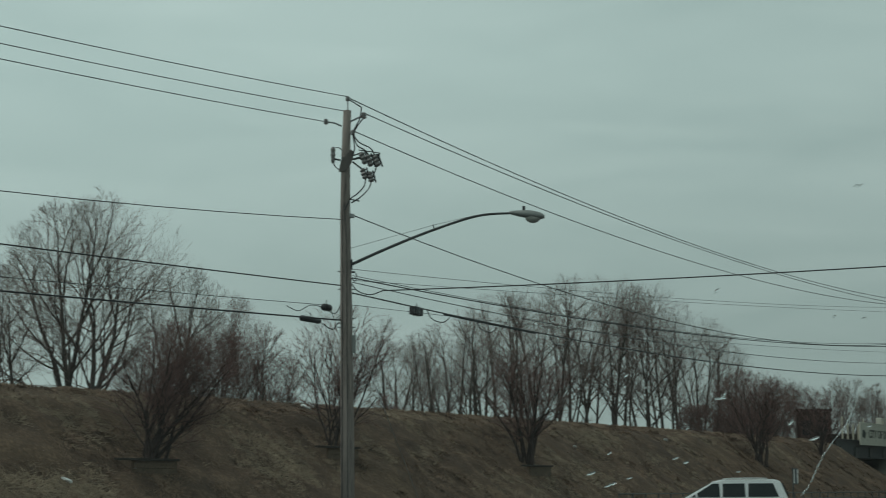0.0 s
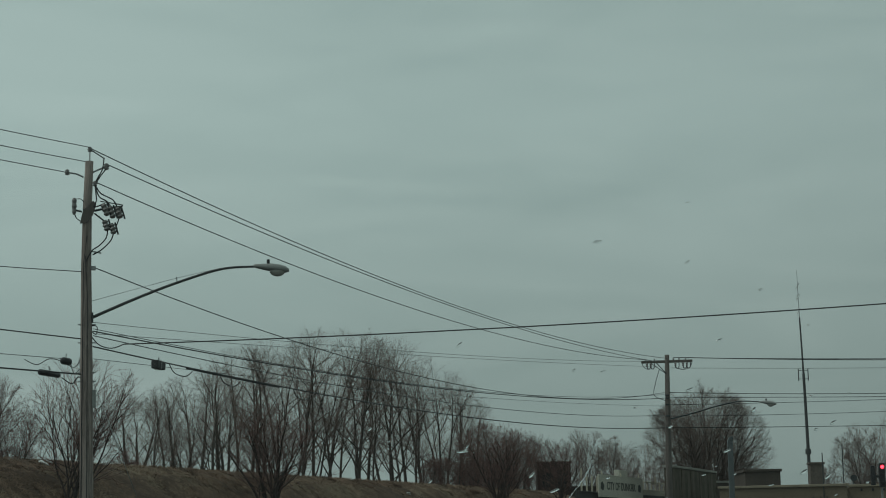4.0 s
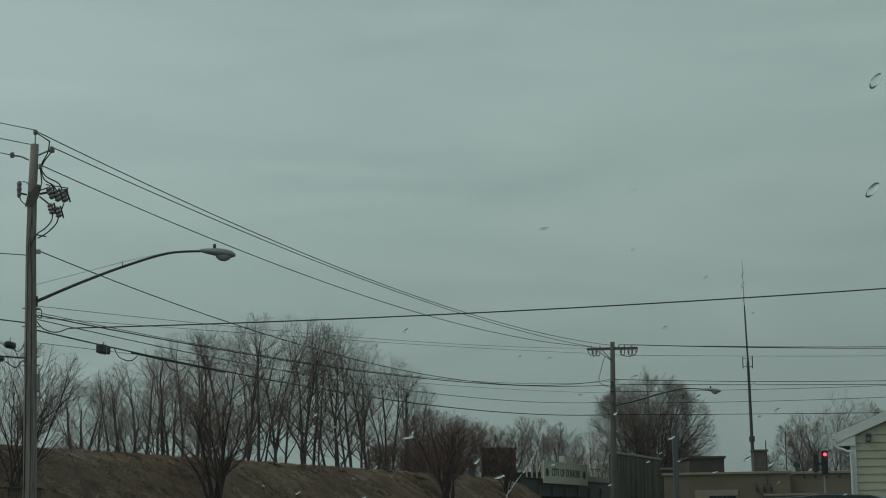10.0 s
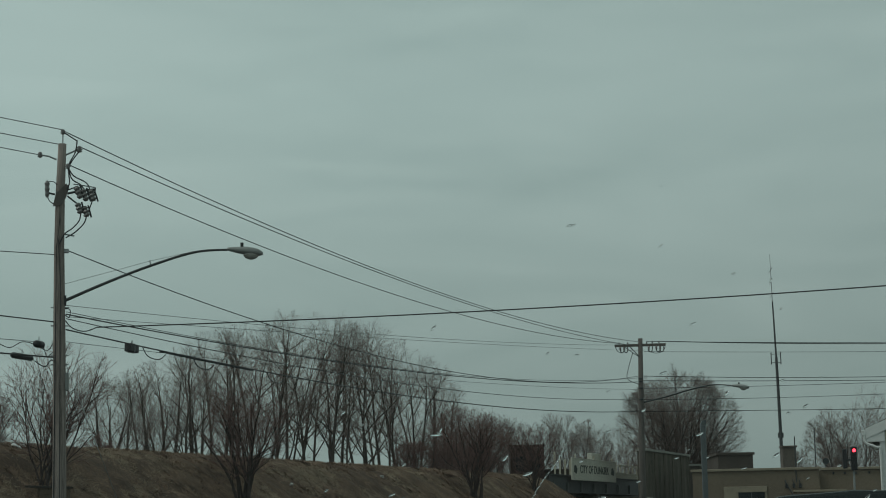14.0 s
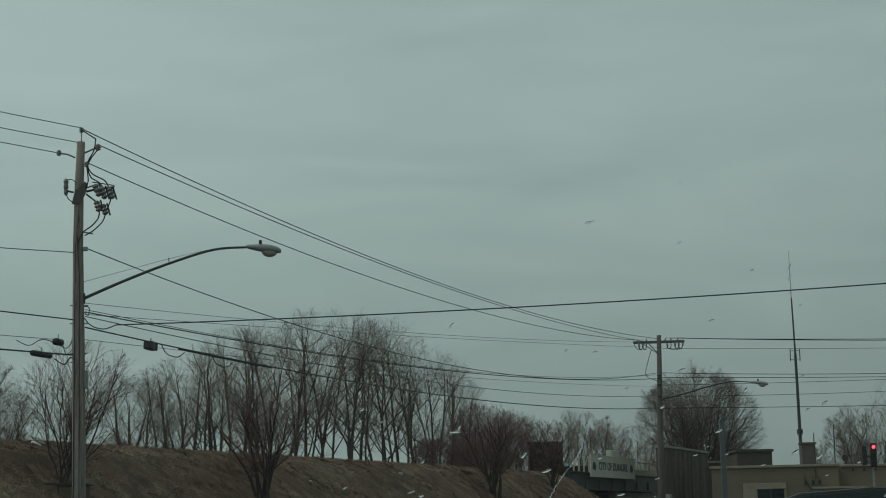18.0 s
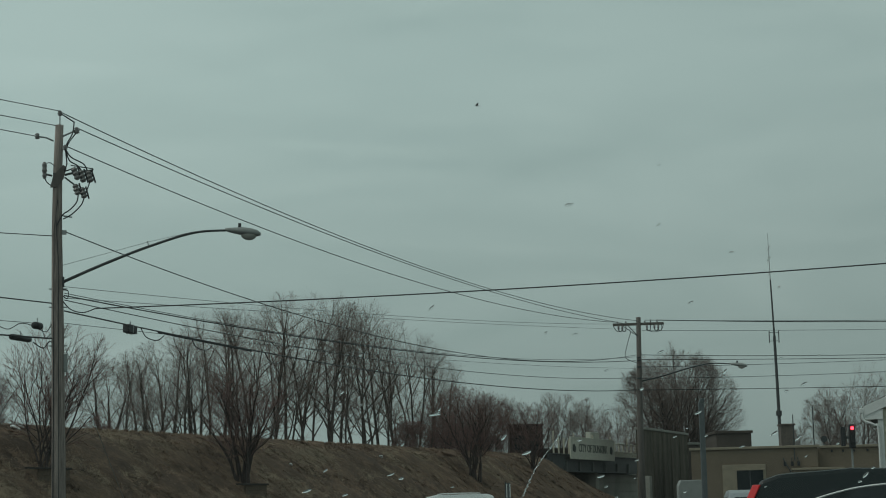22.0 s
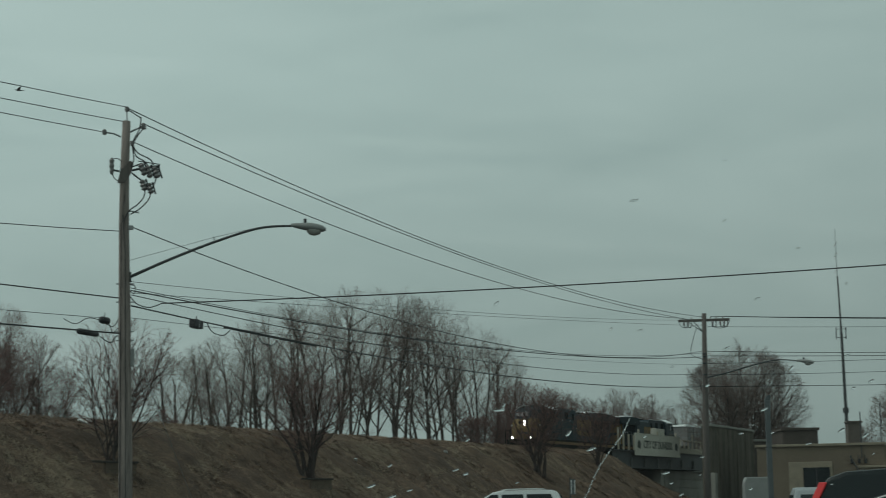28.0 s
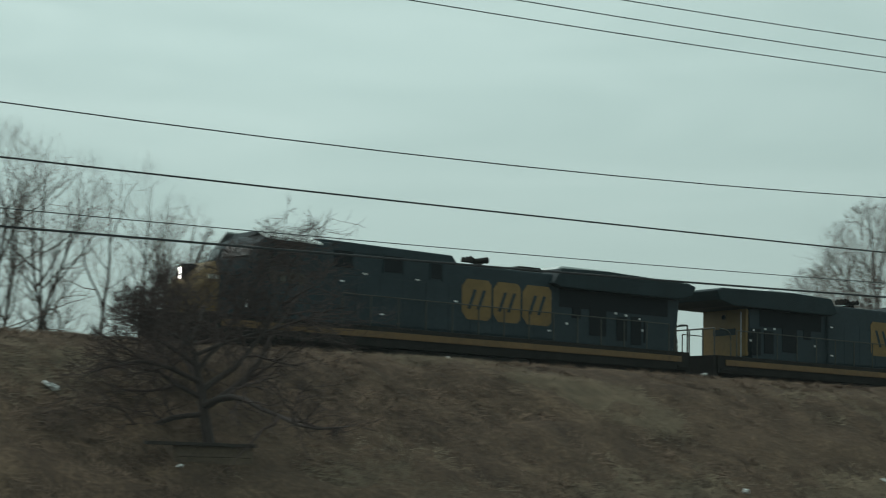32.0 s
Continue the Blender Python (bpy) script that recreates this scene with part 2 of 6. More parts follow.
M_SIGN = mat("off_white_sign_board", (0.5, 0.49, 0.42), 0.6, vary=0.12, scale=0.8, fine=8, bump=0.03)
M_SIGNTXT = mat("black_sign_lettering", (0.03, 0.035, 0.03), 0.6, vary=0.1, bump=0)
M_CREAMRAIL = mat("cream_railing_paint", (0.4, 0.37, 0.29), 0.7, vary=0.2)
M_REDLIGHT = mat("red_signal_glow", (1.0, 0.03, 0.05), 0.3, vary=0, bump=0, emit=6)
M_PLANK = mat("dark_weathered_board", (0.04, 0.031, 0.026), 0.95, vary=0.4, scale=2, fine=14)
M_BEDBOARD = mat("brown_rotten_board", (0.115, 0.083, 0.058), 0.95, vary=0.4, scale=2, fine=14)
M_BRICKRED = mat("dark_red_brick", (0.05, 0.027, 0.022), 0.9, vary=0.25, scale=0.8, fine=10)

# ---------------------------------------------------------------- helpers of this scene
TH = radians(19.6)
UX, UY = math.sin(TH), math.cos(TH)
TX, TY = -37.4, 47.0
RAIL_Z = 4.6
TURN = 70.4


def at(s, n, z=0.0):
    """World place from metres along the track, metres from it towards the street, and height."""
    return Vector((TX + s * UX + n * UY, TY + s * UY - n * UX, z))


def mesh_from(name, verts, faces, mats):
    me = bpy.data.meshes.new(name)
    me.from_pydata(verts, [], faces)
    me.update()
    for m in (mats if isinstance(mats, (list, tuple)) else [mats]):
        me.materials.append(m)
    return me


def part(name, bm, material, parent, label="", smooth=False):
    me = bpy.data.meshes.new(name)
    bm.normal_update()
    bm.to_mesh(me)
    bm.free()
    if smooth:
        for p in me.polygons:
            p.use_smooth = True
    me.materials.append(material)
    ob = new(name, me)
    if parent is not None:
        ob.parent = parent
    if label:
        ob["label"] = label
    return ob


def thing(name, m, label, category, group="", kind=""):
    ob = new(name)
    ob.matrix_world = m
    return tagged(ob, label, category, group, kind)


def add_box(bm, lo, hi, bevel=0.0):
    r = bmesh.ops.create_cube(bm, size=1.0)
    c = [(a + b) / 2 for a, b in zip(lo, hi)]
    d = [b - a for a, b in zip(lo, hi)]
    for v in r["verts"]:
        v.co = Vector((c[0] + v.co.x * d[0], c[1] + v.co.y * d[1], c[2] + v.co.z * d[2]))
    if bevel:
        es = list({e for v in r["verts"] for e in v.link_edges})
        bmesh.ops.bevel(bm, geom=es, offset=bevel, segments=2, affect="EDGES", profile=0.6)
    return bm


def box(lo, hi, bevel=0.0):
    return add_box(bmesh.new(), lo, hi, bevel)


def add_prism(bm, outline, y0, y1):
    """Extrude an outline in the x-z plane from y0 to y1."""
    a = [bm.verts.new((x, y0, z)) for x, z in outline]
    b = [bm.verts.new((x, y1, z)) for x, z in outline]
    bm.faces.new(a)
    bm.faces.new(b[::-1])
    k = len(a)
    for i in range(k):
        bm.faces.new((a[i], b[i], b[(i + 1) % k], a[(i + 1) % k]))
    bmesh.ops.recalc_face_normals(bm, faces=bm.faces)
    return bm


def prism(outline, y0, y1, bevel=0.0):
    bm = add_prism(bmesh.new(), outline, y0, y1)
    if bevel:
        bmesh.ops.bevel(bm, geom=list(bm.edges), offset=bevel, segments=2, affect="EDGES", profile=0.6)
    return bm


def add_tube(bm, pts, radii, sides=6):
    """A round bar along points, with a radius at each."""
    pts = [Vector(p) for p in pts]
    if isinstance(radii, (int, float)):
        radii = [radii] * len(pts)
    rings = []
    for i, p in enumerate(pts):
        d = (pts[min(i + 1, len(pts) - 1)] - pts[max(i - 1, 0)]).normalized()
        side = d.cross(Vector((0, 0, 1)))
        if side.length < 0.05:
            side = d.cross(Vector((1, 0, 0)))
        side.normalize()
        up = side.cross(d)
        rings.append([bm.verts.new(p + (side * math.cos(a) + up * math.sin(a)) * radii[i]) for a in (2 * math.pi * k / sides for k in range(sides))])
    for a, b in zip(rings, rings[1:]):
        for k in range(sides):
            bm.faces.new((a[k], a[(k + 1) % sides], b[(k + 1) % sides], b[k]))
    bm.faces.new(rings[0][::-1])
    bm.faces.new(rings[-1])
    return bm


def tube(pts, radii, sides=6):
    bm = add_tube(bmesh.new(), pts, radii, sides)
    bmesh.ops.recalc_face_normals(bm, faces=bm.faces)
    return bm


# ---------------------------------------------------------------- ground
def bank(s, n):
    """Height of the ground: street level, the grass bank, the track bed and the land beyond it."""
    s, n = np.asarray(s, float), np.asarray(n, float)
    z = np.interp(n, [-120, -60, -34, -8, -4, -3, 3, 3.6, 5.0, 6.6, 8.2, 14.2, 15.6], [0, 0, 4.2, 4.5, 4.4, RAIL_Z - 0.25, RAIL_Z - 0.25, 4.5, 5.09, 5.12, 4.55, 0.25, 0.0])
    # the crest rises a little towards the town
    z = z + np.interp(s, [-20, 0, 25, 60], [-0.1, 0.0, 0.1, 0.15]) * np.interp(n, [3.6, 5.0, 8.2, 12.0], [0, 1, 1, 0])
    # the bank ends in a cone at the street bridge
    cone = np.clip((S_CONE - s) / 27.0, 0, 1)
    beyond = np.where(s > S_FAR, np.interp(n, [-120, -60, -34, 2.4, 2.5], [0, 0, 1, 1, 0]), 0)
    f = np.maximum(np.where(s < S_CONE + 20, cone, 0), beyond)
    return z * f


S_CONE, S_FAR = 138.0, 168.0


def ground():
    ss = np.unique(np.concatenate([np.linspace(-3000, -60, 30), np.arange(-60, -16, 2.0), np.arange(-16, 112, 0.55), np.arange(112, 180, 0.8), np.arange(180, 420, 12.0), np.linspace(420, 4000, 30)]))
    ns = np.unique(np.concatenate([np.linspace(-3000, -70, 24), np.arange(-70, -6, 3.0), np.arange(-6, 3.4, 0.6), np.arange(3.4, 17, 0.34), np.arange(17, 70, 4.0), np.linspace(70, 3000, 24)]))
    S, Nn = np.meshgrid(ss, ns, indexing="ij")
    Z = bank(S, Nn)
    rng = np.random.default_rng(5)
    # lumps of tussock and slips in the slope
    lump = np.zeros_like(Z)
    for k in range(26):
        a = rng.uniform(0, 2 * np.pi)
        fr = rng.uniform(0.7, 2.6)
        lump += np.sin((S * np.cos(a) + Nn * np.sin(a)) * fr + rng.uniform(0, 6.3)) * 0.014 / fr ** 0.5
    rough = rng.normal(0, 0.11, Z.shape)
    rough[1:-1, 1:-1] = (rough[:-2, 1:-1] + rough[2:, 1:-1] + rough[1:-1, :-2] + rough[1:-1, 2:] + 2 * rough[1:-1, 1:-1]) / 6
    lump += rough
    mask = ((Nn > 3.5) & (Nn < 15.5) & (S > -40) & (S < 140)).astype(float)
    Z = Z + lump * mask * np.interp(Nn, [4, 6.8, 8.5], [0.45, 0.45, 1.0])
    X = TX + S * UX + Nn * UY
    Y = TY + S * UY - Nn * UX
    V = np.stack([X, Y, Z], -1).reshape(-1, 3)
    a, b = S.shape
    i = np.arange(a * b).reshape(a, b)
    F = np.stack([i[:-1, :-1], i[1:, :-1], i[1:, 1:], i[:-1, 1:]], -1).reshape(-1, 4)[:, ::-1]
    me = mesh_from("ground", V.tolist(), F.tolist(), M_GRASS)
    for p in me.polygons:
        p.use_smooth = True
    ob = new("ground", me)
    tagged(ob, "sloping railway bank and flat land under dead brown winter grass", "ground", kind="structure")


ground()


def quick_mesh(name, V, F, material, k=4):
    """A mesh from arrays of corners and of faces with k corners each."""
    me = bpy.data.meshes.new(name)
    me.vertices.add(len(V))
    me.vertices.foreach_set("co", np.ascontiguousarray(V, np.float32).ravel())
    me.loops.add(len(F) * k)
    me.loops.foreach_set("vertex_index", np.ascontiguousarray(F, np.int32).ravel())
    me.polygons.add(len(F))
    me.polygons.foreach_set("loop_start", np.arange(0, len(F) * k, k, dtype=np.int32))
    me.update(calc_edges=True)
    me.validate()
    me.materials.append(material)
    return me


def slope_at(T):
    """Height of the bank under world points."""
    return bank((T[:, 0] - TX) * UX + (T[:, 1] - TY) * UY, (T[:, 0] - TX) * UY - (T[:, 1] - TY) * UX)


def grass_tufts():
    """Tussocks: each a clump of blades that lean out and down the slope."""
    rng = np.random.default_rng(11)
    k = 11500
    s = rng.uniform(-24, 142, k)
    n = np.where(rng.random(k) < 0.14, rng.uniform(4.8, 7.4, k), rng.uniform(6.5, 15.4, k))
    keep = bank(s, n) > 0.05
    s, n = s[keep], n[keep]
    per = 36
    big = rng.uniform(0.6, 1.5, len(s)) * np.where(rng.random(len(s)) < 0.15, 1.5, 1.0)
    sz = np.repeat(big, per)
    s, n = np.repeat(s, per), np.repeat(n, per)
    m = len(s)
    an, rr = rng.uniform(0, 6.28, m), np.sqrt(rng.random(m)) * 0.24 * sz
    P = np.stack([TX + s * UX + n * UY + rr * np.cos(an), TY + s * UY - n * UX + rr * np.sin(an), np.zeros(m)], -1)
    out = np.repeat(rng.uniform(0, 6.28, m // per), per) + rng.normal(0, 0.8, m)
    D = np.stack([np.cos(out) + 0.15 * UY, np.sin(out) - 0.15 * UX, np.zeros(m)], -1)
    E = np.stack([-np.sin(out), np.cos(out), np.zeros(m)], -1)
    T = P + D * (rng.uniform(0.08, 0.24, m) * sz)[:, None]
    # the tips stand highest in the middle of a clump
    T[:, 2] = slope_at(T) + rng.uniform(0.4, 1.0, m) * sz * (0.13 - 0.25 * rr / sz) + 0.02
    side = E * rng.uniform(0.006, 0.018, m)[:, None]
    A, B = P + side, P - side
    A[:, 2], B[:, 2] = slope_at(A) - 0.03, slope_at(B) - 0.03
    V = np.stack([A, B, T], 1).reshape(-1, 3)
    ob = new("grass", quick_mesh("grass", V, np.arange(3 * m).reshape(-1, 3), M_BLADE, 3))
    tagged(ob, "tussocks of dead straw-coloured grass on the bank", "grass", kind="stuff")


grass_tufts()


def pale_patches():
    """Taller bleached straw in a few patches of the slope."""
    rng = np.random.default_rng(19)
    spots = [(4.8, 8.2, 1.2, 0.5), (5.4, 8.5, 1.2, 0.6), (6.4, 8.8, 1.4, 0.6), (6.6, 8.7, 1.4, 0.6), (7.4, 9.3, 1.2, 0.6), (7.9, 9.6, 1.0, 0.5), (2, 6.9, 2.0, 0.6), (19, 8.6, 3.5, 1.2), (27, 7.8, 3.0, 1.2), (30, 11, 3.0, 1.4), (40, 9.4, 4, 1.4), (46, 7.6, 3, 0.9), (57, 11, 4, 1.5), (64, 8.4, 4, 1.2), (72, 10, 4, 1.4), (81, 8, 4, 1.2), (93, 9, 4, 1.2), (108, 8, 4, 1.2),
             (-12, 8.4, 3, 1.2), (-3, 12.6, 2.4, 1.0), (6, 12.8, 3, 1.0), (15, 12.4, 3, 1.0), (48, 12.6, 4, 1.0), (68, 13, 4, 1.0), (118, 7.5, 6, 1.2)]
    s = np.concatenate([rng.normal(a, w * 0.6, 640) for a, b, w, h in spots])
    n = np.concatenate([rng.normal(b, h * 0.6, 640) for a, b, w, h in spots])
    per = 6
    s, n = np.repeat(s, per) + rng.normal(0, 0.09, len(s) * per), np.repeat(n, per) + rng.normal(0, 0.09, len(n) * per)
    m = len(s)
    z = bank(s, n)
    an = np.repeat(rng.normal(0.6, 0.9, m // per), per) + rng.normal(0, 0.5, m)
    h = rng.uniform(0.03, 0.12, m)
    lean = rng.uniform(0.12, 0.42, m)
    w = rng.uniform(0.008, 0.02, m)
    P = np.stack([TX + s * UX + n * UY, TY + s * UY - n * UX, z - 0.03], -1)
    D = np.stack([np.cos(an), np.sin(an), np.zeros(m)], -1)
    E = np.stack([-np.sin(an), np.cos(an), np.zeros(m)], -1)
    T = P + D * lean[:, None]
    # the tips lie along the slope, a little above it
    T[:, 2] = bank((T[:, 0] - TX) * UX + (T[:, 1] - TY) * UY, (T[:, 0] - TX) * UY - (T[:, 1] - TY) * UX) + h
    side = E * w[:, None]
    A, B = P + side, P - side
    for q in (A, B):
        q[:, 2] = bank((q[:, 0] - TX) * UX + (q[:, 1] - TY) * UY, (q[:, 0] - TX) * UY - (q[:, 1] - TY) * UX) - 0.02
    V = np.stack([A, B, T], 1).reshape(-1, 3)
    ob = new("straw", quick_mesh("straw", V, np.arange(3 * m).reshape(-1, 3), M_STRAW, 3))
    tagged(ob, "patches of bleached flattened straw on the bank", "grass", kind="stuff")


pale_patches()


def strip(name, s0, s1, n0, n1, z, material, label, category):
    p = [at(s0, n0, z), at(s1, n0, z), at(s1, n1, z), at(s0, n1, z)]
    q = [v - Vector((0, 0, 0.3)) for v in p]
    f = [(0, 3, 2, 1), (4, 5, 6, 7), (0, 1, 5, 4), (1, 2, 6, 5), (2, 3, 7, 6), (3, 0, 4, 7)]
    ob = new(name, mesh_from(name, [tuple(v) for v in p + q], f, material))
    return tagged(ob, label, category, kind="structure")


strip("road", -300, 400, 18, 25, 0.02, M_ASPHALT, "worn grey asphalt street along the bank", "road")
strip("pavement", -300, 400, 25.2, 110, 0.03, M_ASPHALT, "patched asphalt of the parking area", "pavement")
strip("side_road", 131, 143, -60, 18, 0.015, M_ASPHALT, "asphalt street passing under the railway bridge", "road")


def track():
    t = thing("railway_track", pose(0, 0, 0), "rusty steel rails on dark sleepers along the bank", "railway track", kind="structure")
    for n in (-0.72, 0.72):
        bm = bmesh.new()
        for (s0, s1) in ((-80, 1100),):
            a, b = at(s0, n, RAIL_Z - 0.09), at(s1, n, RAIL_Z - 0.09)
            add_tube(bm, [a, b], 0.08, 4)
        part("rail", bm, M_RAIL, t)
    bm = bmesh.new()
    for k in range(300):
        s = -60 + k * 0.62
        m = Matrix.Translation(at(s, 0, RAIL_Z - 0.22)) @ pose(0, 0, 0, 0, 0, TURN)
        r = bmesh.ops.create_cube(bm, size=1.0)
        for v in r["verts"]:
            v.co = m @ Vector((v.co.x * 0.22, v.co.y * 2.6, v.co.z * 0.12))
    ob = part("sleepers", bm, M_PLANK, t)
    ob["kind"] = "stuff"


track()


# ---------------------------------------------------------------- trees
def quick_tubes(P, R, sides, base=0):
    """Round tapering limbs: P holds the points of each limb, R their radii; corners and faces."""
    n, k = R.shape
    D = np.empty_like(P)
    D[:, 1:-1] = P[:, 2:] - P[:, :-2]
    D[:, 0], D[:, -1] = P[:, 1] - P[:, 0], P[:, -1] - P[:, -2]
    side = np.cross(D, (0.31, 0.17, 0.93))
    side /= np.linalg.norm(side, axis=-1, keepdims=True) + 1e-9
    top = np.cross(side, D)
    top /= np.linalg.norm(top, axis=-1, keepdims=True) + 1e-9
    a = 2 * np.pi * np.arange(sides) / sides
    ring = np.cos(a)[:, None] * side[:, :, None] + np.sin(a)[:, None] * top[:, :, None]
    V = P[:, :, None] + ring * R[:, :, None, None]
    i = np.arange(n * k * sides).reshape(n, k, sides)
    j = np.roll(i, -1, 2)
    F = np.stack([i[:, :-1], j[:, :-1], j[:, 1:], i[:, 1:]], -1).reshape(-1, 4) + base
    return V.reshape(-1, 3), F


def joined(limbs, sides):
    """Several sets of limbs as one list of corners and faces."""
    Vs, Fs, base = [], [], 0
    for P, R in limbs:
        V, F = quick_tubes(P, R, sides, base)
        Vs.append(V)
        Fs.append(F)
        base += len(V)
    return np.concatenate(Vs), np.concatenate(Fs)


# orders of branching: how many from each limb, where they begin along it, their angle, their length as a share of the tree's height and its fall towards the tip, points, wobble, pull upwards
FOREST = ((13, 0.15, 54, 0.46, 0.55, 6, 0.13, 0.06), (6, 0.2, 48, 0.21, 0.45, 4, 0.18, 0.04), (5, 0.2, 46, 0.12, 0.4, 2, 0.22, 0.04))
GROVE = ((12, 0.2, 44, 0.42, 0.5, 6, 0.12, 0.05), (7, 0.25, 46, 0.2, 0.4, 4, 0.2, 0.03), (5, 0.2, 48, 0.11, 0.4, 2, 0.24, 0.03))
OPEN = ((11, 0.12, 50, 0.54, 0.5, 8, 0.11, 0.07), (8, 0.2, 44, 0.26, 0.45, 5, 0.15, 0.05), (5, 0.2, 44, 0.14, 0.4, 3, 0.18, 0.06), (2, 0.2, 40, 0.08, 0.3, 1, 0.2, 0.06))
SCRUB = ((9, 0.14, 42, 0.46, 0.5, 5, 0.13, 0.06), (6, 0.18, 44, 0.26, 0.45, 3, 0.18, 0.05), (4, 0.2, 44, 0.15, 0.4, 2, 0.22, 0.05), (2, 0.25, 42, 0.09, 0.3, 1, 0.25, 0.03))
SPRAY = ((10, 0.12, 34, 0.5, 0.5, 6, 0.09, 0.02), (7, 0.2, 36, 0.26, 0.45, 4, 0.12, 0.03), (5, 0.15, 40, 0.15, 0.4, 2, 0.15, 0.03), (3, 0.15, 40, 0.09, 0.3, 1, 0.15, 0.0))
THIN = ((9, 0.2, 46, 0.42, 0.5, 5, 0.13, 0.08), (6, 0.15, 44, 0.22, 0.45, 3, 0.18, 0.06), (3, 0.2, 44, 0.13, 0.4, 1, 0.25, 0.03))
CROOKED = ((16, 0.26, 76, 1.3, 0.35, 9, 0.13, 0.01), (10, 0.15, 50, 0.36, 0.4, 6, 0.22, 0.03), (8, 0.15, 50, 0.19, 0.4, 3, 0.26, 0.04), (5, 0.15, 45, 0.11, 0.3, 2, 0.3, 0.03))


def tree(name, place, H, R, seed, label, category="tree", stems=3, habit=OPEN, low=0.15, wide=0.6, drop=0.5, lobes=0.14, lean=0.1, spread=0.3, reach=0.9, radius=0.16, rmin=0.007, bend=0.1, wob=0.07, shift=(0, 0),
         twig=None, bark=None, group="", slim=0.0125, tilt=(0, 0), strive=0.22):
    """A bare tree: stems from one foot, and orders of limbs that part again and again, held inside an uneven crown."""
    rng = np.random.default_rng(seed)
    t = thing(name, Matrix.Translation(place), label, category, group)
    ph = rng.uniform(0, 6.28, 4)

    def inside(p):
        z = p[..., 2] / H
        x, y = p[..., 0] - shift[0] * z, p[..., 1] - shift[1] * z
        a = np.arctan2(y, x)
        f = np.where(z > wide, np.sqrt(np.clip(1 - ((z - wide) / (1 - wide)) ** 2, 0, 1)), drop + (1 - drop) * np.clip((z - low) / (wide - low), 0, 1) ** 0.8)
        f = f * (1 + lobes * (0.5 * np.sin(2 * a + ph[0] + 3 * z) + 0.5 * np.sin(3 * a + ph[1] - 5 * z) + 0.5 * np.sin(5 * a + ph[2] + 11 * z)))
        return (x * x + y * y < (f * R) ** 2) & (z > low * 0.5)

    def grow(p, d, length, r0, r1, k, w, pull):
        pts = [p]
        for i in range(k):
            d = d + rng.normal(0, w, d.shape)
            d[:, 2] += pull
            d = d / np.linalg.norm(d, axis=1)[:, None]
            pts.append(pts[-1] + d * (length / k)[:, None])
        f = np.linspace(0, 1, k + 1)
        return np.stack(pts, 1), r1[:, None] + (r0 - r1)[:, None] * (1 - f) ** 0.8

    a = 2 * np.pi * (np.arange(stems) + 0.6 * rng.random(stems)) / stems
    m = lean * rng.uniform(0.5, 1.5, stems)
    d = np.stack([np.cos(a) * m + tilt[0], np.sin(a) * m + tilt[1], np.ones(stems)], 1)
    d /= np.linalg.norm(d, axis=1)[:, None]
    p = np.stack([rng.normal(0, spread, stems) * (stems > 1), rng.normal(0, spread, stems) * (stems > 1), np.full(stems, -0.3)], 1)
    length = reach * H * (rng.uniform(0.8, 1.05, stems) if stems > 1 else np.ones(1))
    r0 = radius * rng.uniform(0.65, 1.05, stems)
    P, W = grow(p, d, length, r0, np.full(stems, rmin * 1.5), 10, wob, bend * 0.1)
    trunks, crown = [(P, W)], []
    owner = np.arange(stems)
    for order, (count, f0, angle, ratio, fall, k, w, pull) in enumerate(habit):
        n, pk = W.shape
        f = f0 + (0.99 - f0) * (np.arange(count)[None] + rng.random((n, count))) / count
        x = f * (pk - 1)
        i = np.minimum(x.astype(int), pk - 2)
        u = (x - i)[..., None]
        row = np.arange(n)[:, None]
        A, B = P[row, i], P[row, i + 1]
        tan = (B - A) / (np.linalg.norm(B - A, axis=-1, keepdims=True) + 1e-9)
        q = A + (B - A) * u
        pr = W[row, i] * (1 - u[..., 0]) + W[row, i + 1] * u[..., 0]
        side = np.cross(tan, (0.21, 0.34, 0.92))
        side /= np.linalg.norm(side, axis=-1, keepdims=True) + 1e-9
        top = np.cross(side, tan)
        az = 2.4 * np.arange(count)[None] + rng.uniform(0, 6.28, (n, 1)) + rng.normal(0, 0.5, (n, count))
        th = np.radians(angle) * rng.uniform(0.6, 1.3, (n, count)) * (1.15 - 0.4 * f)
        c = np.cos(th)[..., None] * tan + np.sin(th)[..., None] * (np.cos(az)[..., None] * side + np.sin(az)[..., None] * top)
        away = q * np.array([1, 1, 0])
        away /= np.linalg.norm(away, axis=-1, keepdims=True) + 0.3
        c = c + strive * away + np.array([0, 0, 0.9 * strive])
        c /= np.linalg.norm(c, axis=-1, keepdims=True)
        ln = ratio * H * (1 - fall * f) * rng.uniform(0.55, 1.25, (n, count))
        q, c, ln, pr = q.reshape(-1, 3), c.reshape(-1, 3), ln.ravel(), pr.ravel()
        own = np.repeat(owner, count)
        # no limb leaves the crown by much
        steps = np.linspace(0.15, 1.0, 8)
        out = ~inside(q[:, None] + (c + np.array([0, 0, pull]))[:, None] * (ln[:, None] * steps)[..., None])
        free = np.where(out.any(1), steps[out.argmax(1)], 1.0)
        ln = ln * np.maximum(np.where(free < 1, free * rng.uniform(0.75, 1.15, len(ln)), 1.0), (0.0, 0.12, 0.25, 0.35)[order])
        keep = ln > 0.12
        q, c, ln, pr, own = q[keep], c[keep], ln[keep], pr[keep], own[keep]
        rr = np.minimum(np.maximum(ln * slim, rmin), np.maximum(pr * 0.8, rmin * 0.8))
